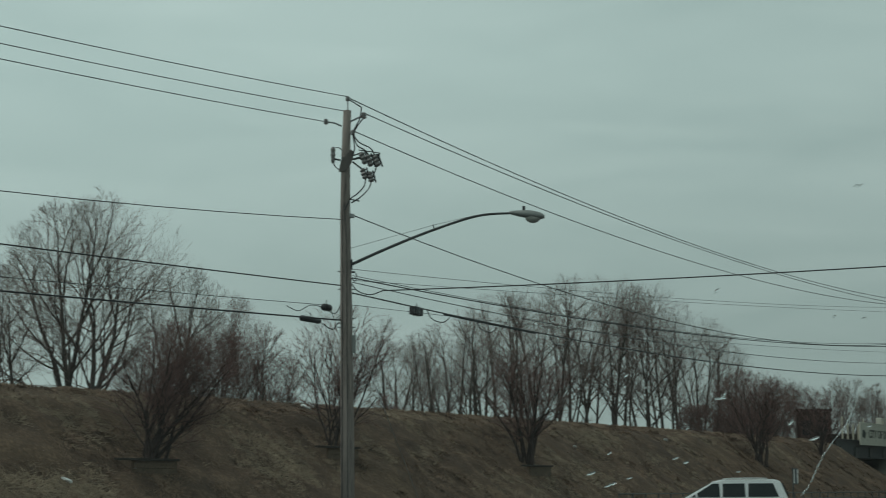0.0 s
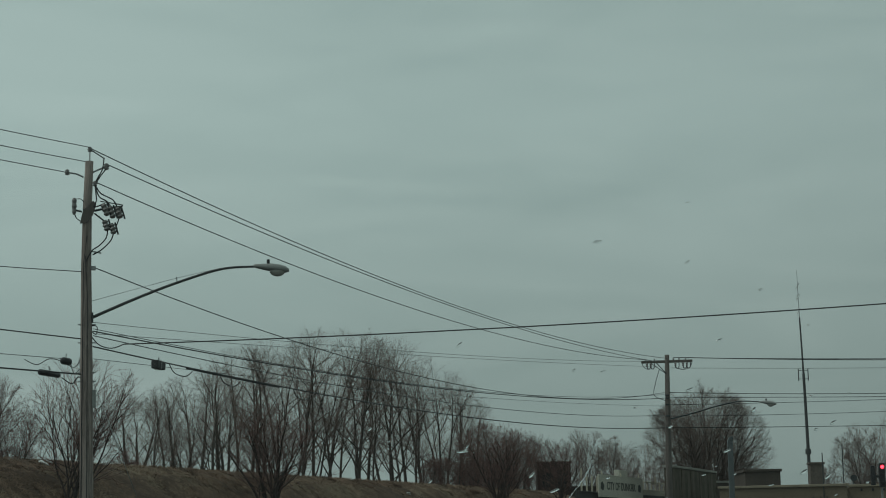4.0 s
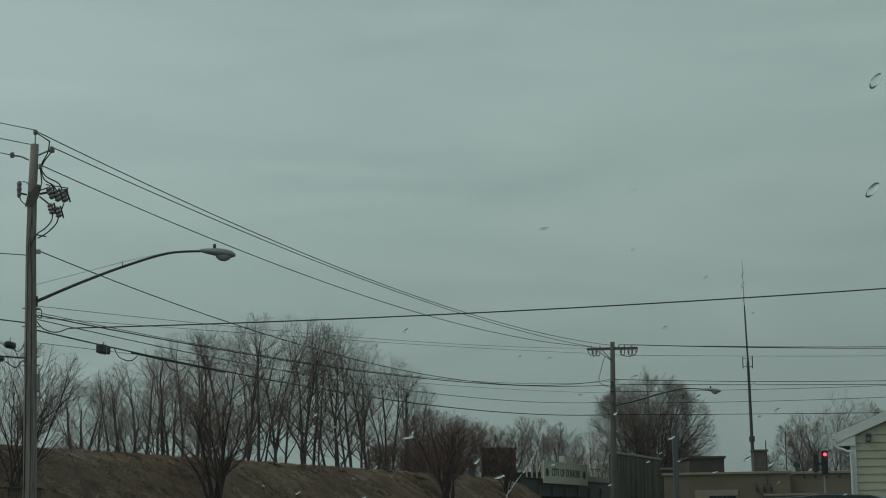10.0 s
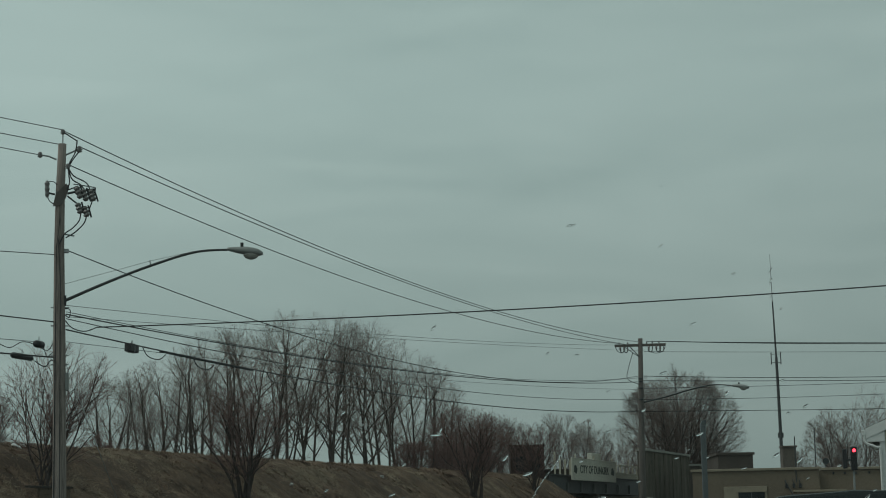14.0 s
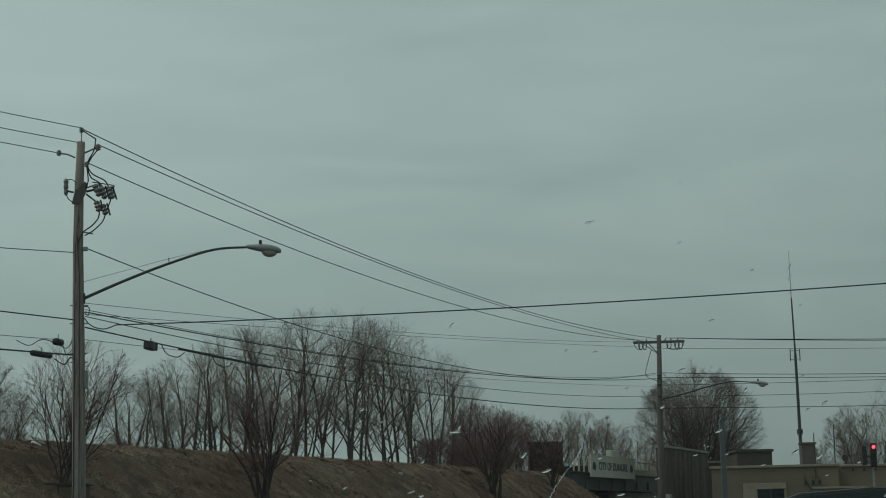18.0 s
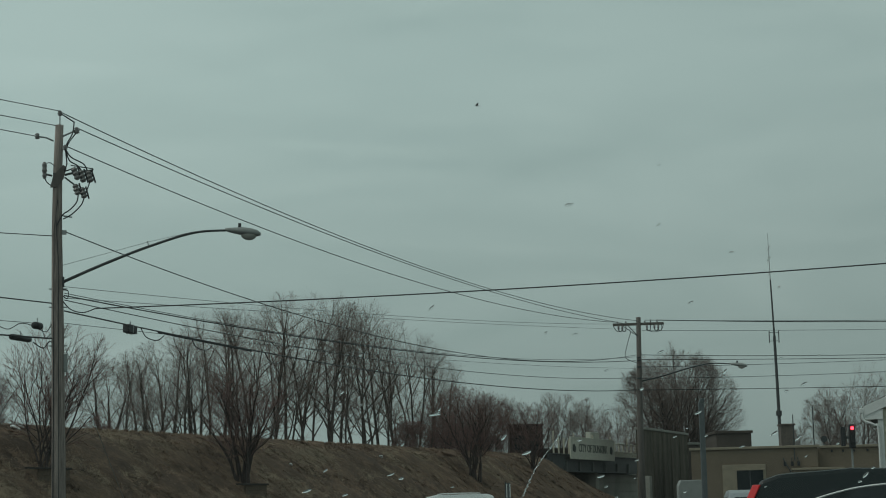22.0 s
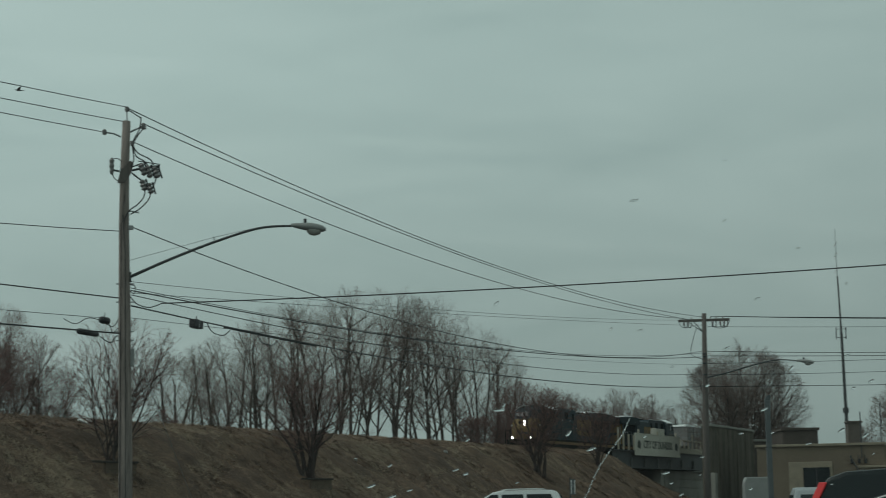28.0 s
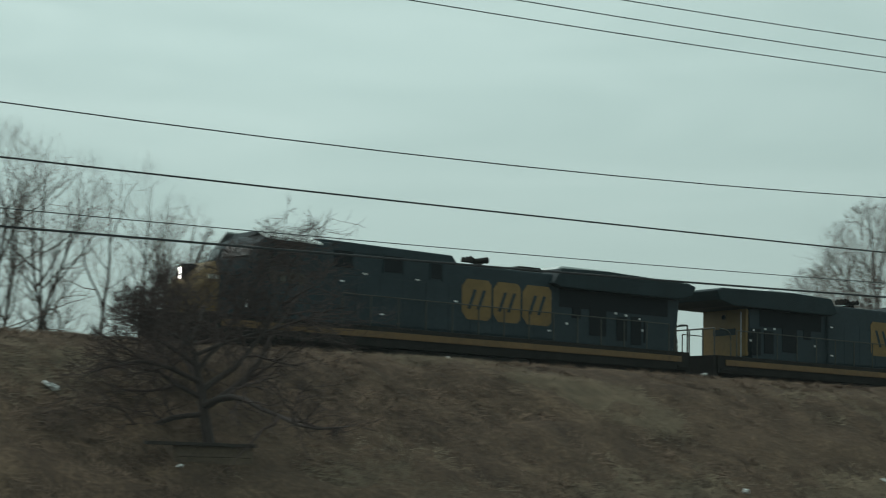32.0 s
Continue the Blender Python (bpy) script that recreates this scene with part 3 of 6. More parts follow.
        P, W = grow(q, c, ln, rr, np.full(len(ln), rmin * 0.6), k, w, pull)
        owner = own
        if order == 0:
            first = (P, W, own)
        else:
            crown.append((P, W))
    for s in range(stems):
        use = first[2] == s
        V, F = joined([(trunks[0][0][s:s + 1], trunks[0][1][s:s + 1])] + ([(first[0][use], first[1][use])] if use.any() else []), 6)
        me = quick_mesh("trunk", V, F, bark or M_BARK)
        me.shade_smooth()
        new("trunk", me).parent = t
    V, F = joined(crown, 3)
    b = new("crown", quick_mesh("crown", V, F, twig or M_TWIG))
    b.parent = t
    b["label"] = "bare leafless twigs"
    return t


# ---------------------------------------------------------------- trees of the place
SLENDER = ((-11, 10.4), (-8, 10.2), (-5.2, 10.2), (-3, 10.2), (-1, 10.0), (1.0, 9.8), (2.7, 9.3), (4.4, 8.2), (6.2, 7.2), (9.0, 7.2))


def place_trees():
    g = "grove on the far side of the track"
    rng = random.Random(3)
    for k in range(42):
        # the dome of the grove as seen along one line, then set back row by row
        line = float(np.interp(k / 41, [0, 0.18, 0.43, 0.61, 0.8, 0.94, 1], [84, 93, 107, 119, 134, 146, 151])) + rng.uniform(-0.5, 0.5)
        h = float(np.interp(line, [74, 84, 91, 99, 107, 113, 119, 127, 134, 141, 145, 149, 152], [7.2, 8.2, 9.0, 12.0, 13.9, 15.0, 15.9, 16.1, 16.0, 15.5, 15.0, 13.6, 11.4])) * rng.uniform(0.94, 1.03)
        n = -12.5 - (k * 5 % 9) - rng.random()
        far = (51 - n) / 66
        h = (h + 2.95) * far - 2.95
        tree("grove_tree", at(-31.7 + (line + 31.7) * far, n, 4.3), h, 2.5 + 0.16 * h, 40 + k, "tall bare grey-brown tree in a dense grove", stems=(1, 2, 1, 1, 1)[k % 5], habit=GROVE, low=0.1, wide=0.66, drop=0.75, lobes=0.12, lean=0.08,
             spread=0.4, reach=0.9, radius=0.17 + 0.05 * rng.random(), rmin=0.007, wob=0.06, strive=0.2, group=g)
    for k in range(9):
        s = 128 + 2.9 * k
        tree("undergrowth_tree", at(s, -9.5 - k % 3, 4.3), rng.uniform(4.6, 6.2), 2.1, 260 + k, "low reddish-grey undergrowth tree at the edge of the grove", stems=3, habit=SCRUB, low=0.08, wide=0.6, lean=0.2, spread=0.5, radius=0.07, rmin=0.01, drop=0.7, twig=M_BUSHTWIG)
    tree("shrub", at(72.6, -9, 4.2), 3.4, 1.2, 290, "small dense dark shrub behind the crest of the bank", "bush", stems=3, habit=SCRUB, low=0.04, wide=0.3, lean=0.1, spread=0.2, radius=0.06, rmin=0.011, bark=M_DARKBARK, twig=M_BUSHTWIG, drop=0.9)
    # the open-grown group behind the bank
    tree("bare_tree", at(43.2, -9, 4.3), 11.9, 6.3, 7, "large bare spreading tree behind the bank", stems=5, habit=OPEN, low=0.08, wide=0.58, lean=0.34, spread=0.8, reach=0.93, radius=0.22, rmin=0.006, drop=0.72, lobes=0.14, shift=(0.7, 1.9), tilt=(0.03, 0.07))
    tree("bare_tree", at(37.6, -9.5, 4.3), 7.8, 3.0, 18, "bare spreading tree beside a larger one", stems=3, habit=SCRUB, low=0.1, wide=0.6, lean=0.28, spread=0.6, radius=0.11, rmin=0.006, drop=0.6)
    tree("bare_tree", at(50.4, -9, 4.3), 9.2, 2.9, 9, "bare twiggy tree beside a larger one", stems=4, habit=SCRUB, low=0.1, wide=0.6, lean=0.18, spread=0.5, radius=0.12, rmin=0.006, drop=0.6)
    for k, (s, h, r) in enumerate(((53.6, 8.2, 2.8), (56.8, 6.8, 2.7), (59.4, 5.0, 2.2), (47.5, 4.8, 2.0), (33.6, 4.4, 2.0), (31.0, 2.8, 1.5))):
        tree("thicket_tree", at(s, -8.5, 4.3), h, r, 60 + k, "dense reddish-grey thicket tree", stems=6, habit=SCRUB, low=0.05, wide=0.55, lean=0.28, spread=0.5, radius=0.07, rmin=0.006, twig=M_BUSHTWIG, drop=0.55)
    # saplings towards the near end of the bank
    for k in range(13):
        s = 11 + k * 1.45 + rng.uniform(-0.5, 0.5)
        tree("sapling", at(s, -12, 4.3), 3.0 + 2.2 * rng.random() + 0.06 * k, 1.1, 80 + k, "thin bare saplings behind the bank", stems=2, habit=THIN, low=0.25, wide=0.65, lean=0.14, spread=0.35, radius=0.04, rmin=0.0075, drop=0.6, group="saplings behind the bank")
    for k, (s, h) in enumerate(SLENDER):
        tree("slender_tree", at(s, -12 - (k % 3), 4.3), h, 1.9 + 0.08 * h, 95 + k, "slender bare tree behind the near end of the bank", stems=2, habit=FOREST, low=0.12, wide=0.68, lean=0.14, spread=0.5, radius=0.11, rmin=0.0052, drop=0.7)
    # scrub and trees towards the bridge
    for k, (s, n, h) in enumerate(((141, -10, 8.2), (145, -11, 8.8), (149, -10, 9.0), (154, -12, 8.6), (159, -11, 7.6), (167, -12, 9.0), (174, -13, 10.0), (181, -12, 10.2), (188, -13, 10.4), (195, -12, 10.0), (202, -13, 10.2), (210, -12, 9.6), (219, -13, 9.2))):
        tree("bare_tree", at(s, n, 4.2), h, 3.4, 120 + k, "bare reddish-grey tree near the bridge", stems=3, habit=SCRUB, low=0.06, wide=0.6, lean=0.22, spread=0.7, radius=0.1, rmin=0.0105, drop=0.7, lobes=0.2, twig=M_BUSHTWIG if k < 5 else M_TWIG)
    # round many-stemmed tree behind the buildings, and smaller ones beside it
    tree("round_tree", (22.0, 186, 0.5), 15.2, 6.6, 150, "big round many-stemmed bare tree behind the buildings", stems=11, habit=SPRAY, low=0.08, wide=0.52, lean=0.26, spread=0.5, reach=0.88, radius=0.23, rmin=0.0085, lobes=0.03, drop=0.95, wob=0.06, strive=0.14, slim=0.017)
    for k, (x, y, h) in enumerate(((33.4, 162, 11.2), (35.9, 166, 13.3), (32.5, 170, 8.2), (29.0, 178, 5.2), (42, 180, 10.6), (25.5, 196, 6.6), (17, 200, 8.2), (14.2, 205, 8.6))):
        tree("bare_tree", (x, y, 0), h, 4.2 if k < 2 else 3.2, 170 + k, "bare tree beyond the flat-roofed building", stems=5, habit=SCRUB, low=0.1, wide=0.6, lean=0.24, spread=0.6, radius=0.12, rmin=0.011, drop=0.7)
    # small trees and bushes on the slope
    z = float(bank(-8.0, 11.4))
    tree("crab_tree", at(-8.0, 11.4, z), 6.1, 5.6, 301, "small dark bare tree with crooked wide limbs on the bank", stems=1, habit=CROOKED, low=0.12, wide=0.45, lean=0.03, spread=0.02, reach=0.6, radius=0.24, rmin=0.0065, drop=1.0, shift=(4.4, 3.3), slim=0.022, strive=0.02, twig=M_DARKTWIG, bark=M_DARKBARK)
    for k, (s, n, h, r, st, lean, tilt) in enumerate(((21.4, 11.0, 4.8, 3.0, 10, 0.24, (0.3, 0.18)), (35.1, 10.1, 5.9, 3.6, 11, 0.36, (0.05, 0.13)), (51.6, 10.95, 5.9, 2.4, 11, 0.17, (0, 0)), (87.4, 10.1, 6.0, 2.6, 12, 0.22, (0, 0)), (103.6, 9.2, 5.2, 1.9, 9, 0.3, (0, 0)))):
        z = float(bank(s, n))
        tree("bush", at(s, n, z), h, r, 200 + k, "dark reddish many-stemmed bare bush on the bank", "bush", stems=st, habit=SCRUB if k == 0 else THIN, low=0.08, wide=0.6, lean=lean, spread=0.16, radius=(0.085, 0.06, 0.095, 0.08, 0.07)[k],
             rmin=(0.006, 0.0065, 0.006, 0.008, 0.008)[k], drop=0.62, lobes=0.22, tilt=tilt, shift=(4 * tilt[0], 4 * tilt[1]), wob=0.09, twig=M_BUSHTWIG, bark=M_DARKBARK, group="bushes on the bank")
    # board-edged beds that hold the bushes' feet on the slope
    for k, (s, n, w) in enumerate(((-8.4, 11.5, 1.8), (20.9, 11.1, 2.1), (34.6, 10.2, 2.0), (51.4, 11.0, 2.0))):
        zz = float(bank(s, n))
        t = thing("planting_bed", Matrix.Translation(at(s, n + 0.5, zz - 0.42)) @ pose(0, 0, 0, 0, 0, TURN), "dark weathered board bed round a bush foot", "planter", "board beds on the bank")
        for j in range(3):
            part("board", box((-w * 0.5, -0.03, -0.32 + j * 0.27), (w * 0.66, 0.03, -0.06 + j * 0.27), 0.01), M_BEDBOARD, t)
        part("rim", box((-w * 0.95, -0.12, 0.47), (w * 0.68, 0.05, 0.55), 0.01), M_PLANK, t)
        for x in (-w * 0.5, w * 0.66):
            part("side_board", box((x - 0.03, 0.03, -0.3), (x + 0.03, 1.1, 0.49), 0.01), M_BEDBOARD, t)
        part("soil", box((-w * 0.5 + 0.04, 0.04, -0.3), (w * 0.66 - 0.04, 1.1, 0.4)), M_GRASS, t)


place_trees()


# ---------------------------------------------------------------- poles and wires
P1 = at(9.2, 26.3)
P2 = at(67.6, 26.3)
P0 = at(-49.0, 22.9)
FACE = -11.5  # the turn of each pole's gear towards the street


def wire(pts, r=0.012, material=None, label="dark overhead wire between street poles", sides=5, category="cable", group="overhead wires", name="overhead_wire"):
    bm = tube(pts, r, sides)
    me = bpy.data.meshes.new(name)
    bm.to_mesh(me)
    bm.free()
    me.materials.append(material or M_WIRE)
    return tagged(new(name, me), label, category, group)


def span(a, b, sag, k=24):
    a, b = Vector(a), Vector(b)
    return [a.lerp(b, i / k) - Vector((0, 0, 4 * sag * (i / k) * (1 - i / k))) for i in range(k + 1)]


def bez(pts, k=8):
    """A smooth line through a few points."""
    P = [Vector(p) for p in pts]
    P = [P[0]] + P + [P[-1]]
    out = []
    for i in range(1, len(P) - 2):
        for j in range(k):
            t = j / k
            out.append(0.5 * ((2 * P[i]) + (P[i + 1] - P[i - 1]) * t + (2 * P[i - 1] - 5 * P[i] + 4 * P[i + 1] - P[i + 2]) * t * t + (3 * P[i] - P[i - 1] - 3 * P[i + 1] + P[i + 2]) * t ** 3))
    out.append(P[-2])
    return out


def insulator(parent, p, size=0.09, label=""):
    x, y, z = p
    bm = bmesh.new()
    add_tube(bm, [(x, y, z + d * size) for r, d in ((0.4, -1.0), (0.9, -0.7), (0.5, -0.45), (1.0, -0.1), (0.55, 0.15), (0.8, 0.45), (0.35, 0.9))], [size * r for r in (0.4, 0.9, 0.5, 1.0, 0.55, 0.8, 0.35)], 10)
    return part("insulator", bm, M_PORC, parent, label, smooth=True)


def street_lamp(parent, base, pts, tail, head, slope):
    """A bracket arm with a cobra-head luminaire, as parts of its pole."""
    arm = part("lamp_arm", tube(bez(pts, 6), [0.04 - 0.012 * i / (6 * (len(pts) - 1)) for i in range(6 * (len(pts) - 1) + 1)], 8), M_STEEL, parent, "dark curved lamp arm", smooth=True)
    part("arm_brace", tube(tail, 0.006, 5), M_GALV, arm)
    h = Vector(head)
    bm = bmesh.new()
    prof = ((-0.45, 0.05, 0.055, 0.01), (-0.38, 0.08, 0.1, 0.0), (-0.2, 0.12, 0.15, -0.01), (0.02, 0.17, 0.2, -0.02), (0.2, 0.17, 0.2, -0.03), (0.35, 0.13, 0.16, -0.04), (0.44, 0.06, 0.08, -0.05))
    rings = []
    for x, w, hh, dz in prof:
        rings.append([bm.verts.new((h.x + x, h.y + w * math.cos(a), h.z + dz + slope * x + max(0, math.sin(a)) * hh * 0.62 + min(0, math.sin(a)) * hh * 0.45)) for a in (2 * math.pi * k / 12 for k in range(12))])
    for a, b in zip(rings, rings[1:]):
        for k in range(12):
            bm.faces.new((a[k], a[(k + 1) % 12], b[(k + 1) % 12], b[k]))
    bm.faces.new(rings[0][::-1])
    bm.faces.new(rings[-1])
    bmesh.ops.recalc_face_normals(bm, faces=bm.faces)
    housing = part("lamp_head", bm, M_LAMPGREY, parent, "grey cobra-head street lamp, unlit", smooth=True)
    bm = bmesh.new()
    bmesh.ops.create_uvsphere(bm, u_segments=14, v_segments=8, radius=1.0)
    for v in bm.verts:
        v.co = Vector((h.x + 0.15 + v.co.x * 0.21, h.y + v.co.y * 0.15, h.z - 0.07 + v.co.z * (0.16 if v.co.z < 0 else 0.05)))
    part("lens", bm, M_LENS, housing, "clouded glass lens", smooth=True)
    bm = bmesh.new()
    add_tube(bm, [(h.x - 0.08, h.y, h.z + 0.08), (h.x - 0.08, h.y, h.z + 0.2)], 0.04, 8)
    part("photocell", bm, M_BLACK, housing)
    return arm


def pole_one():
    t = thing("utility_pole", Matrix.Translation(P1) @ pose(0, 0, 0, 0, 0, -FACE), "tall grey wooden utility pole with fuse gear and street lamp", "utility pole", "street poles")
    part("pole", tube([(0.03, 0, -0.5), (0.02, 0, 3), (-0.01, 0, 6), (-0.035, 0, 8.4), (-0.02, 0, 9.8), (0.02, 0, 11.0)], [0.178, 0.165, 0.15, 0.125, 0.112, 0.1], 16), M_POLE, t, smooth=True)
    part("ground_lead", tube([(0.03, -0.168, 0), (0.02, -0.162, 4), (0.0, -0.152, 7.6), (-0.06, -0.14, 8.6)], 0.011, 6), M_BLACK, t, "black cable stapled down the pole")
    part("ground_lead", tube([(-0.12, -0.12, 0), (-0.11, -0.115, 5), (-0.1, -0.1, 8.4), (-0.02, -0.14, 9.1)], 0.014, 6), M_BLACK, t)
    part("ridge_pin", tube([(0.03, 0, 10.75), (0.03, 0, 11.28)], 0.018, 6), M_GALV, t)
    insulator(t, (0.03, 0, 11.31), 0.07)
    part("bracket_arm", tube([(0.1, 0, 10.72), (0.3, 0, 10.82), (0.42, 0, 10.86)], 0.024, 6), M_GALV, t)
    insulator(t, (0.44, 0, 10.88), 0.085)
    part("bracket_arm", tube([(-0.12, 0, 10.6), (-0.3, 0, 10.68), (-0.5, 0, 10.71)], 0.022, 6), M_GALV, t)
    insulator(t, (-0.52, 0, 10.72), 0.075)
    insulator(t, (0.16, -0.12, 10.42), 0.07)
    # fused cut-outs on their steel bracket
    part("steel_band", prism([(-0.2, 9.4), (-0.13, 9.72), (0.12, 9.98), (0.2, 9.9), (0.12, 9.62), (-0.02, 9.42)], -0.15, -0.12, 0.01), M_POLE2, t, "dark mounting plate")
    part("steel_band", box((-0.13, -0.135, 9.7), (0.14, 0.135, 9.78), 0.02), M_STEEL, t)
    part("cutout_bracket", tube([(0.15, -0.05, 9.74), (0.4, -0.05, 9.8), (0.82, -0.05, 9.86)], 0.03, 6), M_STEEL, t)
    part("cutout_bracket", tube([(0.15, -0.05, 9.68), (0.38, -0.05, 9.5), (0.6, -0.05, 9.3)], 0.022, 6), M_STEEL, t)
    for x0, z0, x1, z1 in ((0.36, 9.92, 0.48, 9.62), (0.52, 9.86, 0.62, 9.56), (0.70, 9.84, 0.8, 9.56), (0.40, 9.5, 0.48, 9.24), (0.56, 9.42, 0.64, 9.16)):
        bm = bmesh.new()
        k = 6
        pts = [(x0 + (x1 - x0) * i / k, -0.08, z0 + (z1 - z0) * i / k) for i in range(k + 1)]
        add_tube(bm, pts, [0.045, 0.085, 0.06, 0.09, 0.06, 0.085, 0.045], 8)
        c = part("fuse_cutout", bm, M_PORC, t, "dark fused cut-out")
        bm = tube([(x0 + 0.1, -0.12, z0 + 0.02), (x1 + 0.1, -0.12, z1 - 0.02)], 0.024, 6)
        part("fuse_tube", bm, M_BLACK, c)
    part("frame_bar", tube([(0.84, -0.06, 9.9), (0.74, -0.06, 9.5), (0.62, -0.06, 9.16)], 0.016, 5), M_STEEL, t)
    part("frame_bar", tube([(0.3, -0.06, 9.98), (0.84, -0.06, 9.9)], 0.014, 5), M_STEEL, t)
    bm = bmesh.new()
    add_tube(bm, [(-0.34, -0.04, 9.64 + 0.07 * i) for i in range(7)], [0.03, 0.055, 0.045, 0.065, 0.05, 0.065, 0.03], 8)
    a = part("surge_arrester", bm, M_PORC, t, "slim dark surge arrester")
    part("arrester_bracket", tube([(-0.15, -0.02, 9.72), (-0.34, -0.04, 9.76)], 0.025, 6), M_STEEL, a)
    part("arrester_lead", tube(bez([(-0.34, -0.04, 10.02), (-0.2, -0.05, 10.04), (-0.1, -0.1, 9.95)], 5), 0.01, 4), M_BLACK, a)
    part("arrester_lead", tube(bez([(-0.34, -0.04, 9.7), (-0.28, -0.05, 9.55), (-0.15, -0.1, 9.45)], 5), 0.012, 4), M_BLACK, a)
    for pts in ([(0.38, 0, 11.1), (0.34, -0.03, 10.8), (0.22, -0.1, 10.55), (0.16, -0.12, 10.4)], [(0.42, 0, 10.8), (0.28, -0.05, 10.6), (0.18, -0.12, 10.4)], [(0.16, -0.12, 10.4), (0.3, -0.1, 10.18), (0.6, -0.08, 10.02), (0.7, -0.08, 9.85)],
                [(0.16, -0.12, 10.4), (0.26, -0.1, 10.1), (0.45, -0.08, 9.98), (0.55, -0.08, 9.86)], [(0.16, -0.12, 10.4), (0.2, -0.14, 10.0), (0.14, -0.16, 9.82), (0.36, -0.1, 9.9)], [(0.03, -0.02, 11.3), (0.2, 0.0, 11.2), (0.38, 0, 11.08)],
                [(0.48, -0.1, 9.24), (0.44, -0.1, 9.05), (0.28, -0.12, 8.86), (0.1, -0.15, 8.72), (-0.04, -0.16, 8.45)], [(0.62, -0.1, 9.16), (0.55, -0.1, 8.98), (0.34, -0.12, 8.76), (0.12, -0.15, 8.62)]):
        part("jumper_lead", tube(bez(pts, 6), 0.017, 5), M_BLACK, t)
    part("step_bolt", tube([(0.1, -0.05, 8.72), (0.33, -0.05, 8.68)], 0.02, 5), M_GALV, t)
    part("spool_bracket", box((0.08, -0.06, 8.26), (0.2, 0.06, 8.36), 0.01), M_GALV, t)
    part("terminal_box", box((0.13, -0.09, 4.86), (0.23, 0.09, 5.3), 0.02), M_LAMPGREY, t, "small grey terminal box")
    for z in (6.45, 6.9, 5.72, 5.5):
        part("through_bolt", tube([(-0.22, -0.03, z), (0.22, -0.03, z)], 0.016, 5), M_GALV, t)
    street_lamp(t, None, [(0.1, 0, 7.07), (1.1, 0, 7.52), (2.2, 0, 7.96), (3.3, 0, 8.31), (4.15, 0, 8.38)], [(0.1, 0, 7.49), (2.2, 0, 8.08), (3.3, 0, 8.34)], (4.55, 0, 8.36), -0.06)
    part("arm_strut", tube([(2.2, 0, 7.95), (2.18, 0, 8.1)], 0.012, 5), M_STEEL, t)
    part("arm_base_plate", box((0.1, -0.07, 6.95), (0.15, 0.07, 7.2), 0.01), M_STEEL, t)


def pole_two():
    t = thing("utility_pole", Matrix.Translation(P2) @ pose(0, 0, 0, 0, 0, -5), "weathered wooden utility pole with a loaded crossarm and a lamp", "utility pole", "street poles")
    part("pole", tube([(-0.02, 0, -0.5), (0, 0, 5), (0.06, 0, 8), (0.12, 0, 11.15)], [0.19, 0.17, 0.145, 0.12], 14), M_POLE2, t, smooth=True)
    part("crossarm", box((-1.25, -0.07, 10.72), (1.45, 0.07, 10.86), 0.015), M_POLE2, t, "weathered wooden crossarm")
    for x in (-1.0, -0.55, 0.45, 0.75, 1.1):
        insulator(t, (x, 0, 10.92), 0.05)
    for x in (-0.95, -0.75, 0.55, 0.95, 1.15):
        bm = bmesh.new()
        add_tube(bm, [(x, -0.09, 10.72 - 0.05 * i) for i in range(5)], [0.035, 0.06, 0.045, 0.06, 0.03], 8)
        part("fuse_cutout", bm, M_PORC, t, "dark fused cut-out")
        part("jumper_lead", tube(bez([(x, -0.1, 10.52), (x + 0.05, -0.1, 10.42), (x + 0.14, -0.1, 10.42), (x + 0.19, -0.08, 10.55), (x + 0.19, -0.06, 10.72)], 5), 0.024, 4), M_BLACK, t)
    part("crossarm_brace", tube([(0.1, -0.1, 10.1), (-0.45, -0.1, 10.72)], 0.025, 5), M_STEEL, t)
    part("crossarm_brace", tube([(0.1, -0.1, 10.1), (-0.75, -0.1, 10.72)], 0.02, 5), M_STEEL, t)
    part("jumper_lead", tube(bez([(1.45, 0, 10.8), (1.3, 0, 10.45), (0.9, 0, 10.35), (0.5, 0, 10.5)], 6), 0.016, 4), M_BLACK, t)
    part("jumper_lead", tube(bez([(-1.25, 0, 10.8), (-1.1, 0, 10.5), (-0.9, 0, 10.4)], 6), 0.016, 4), M_BLACK, t)
    part("down_lead", tube(bez([(-0.3, -0.1, 10.4), (-0.55, -0.1, 9.6), (-0.62, -0.1, 9.0), (0.0, -0.1, 8.7)], 6), 0.016, 4), M_BLACK, t)
    for z in (9.0, 8.85, 8.5, 7.9, 7.3):
        part("cable_clamp", box((-0.06, -0.24, z - 0.04), (0.16, -0.16, z + 0.04), 0.02), M_STEEL, t)
    street_lamp(t, None, [(0.15, 0, 7.75), (1.3, 0, 8.0), (2.6, 0, 8.35), (3.8, 0, 8.58), (4.9, 0, 8.52)], [(0.15, 0, 8.2), (1.5, 0, 8.28), (3.2, 0, 8.52)], (5.3, 0, 8.48), -0.1)


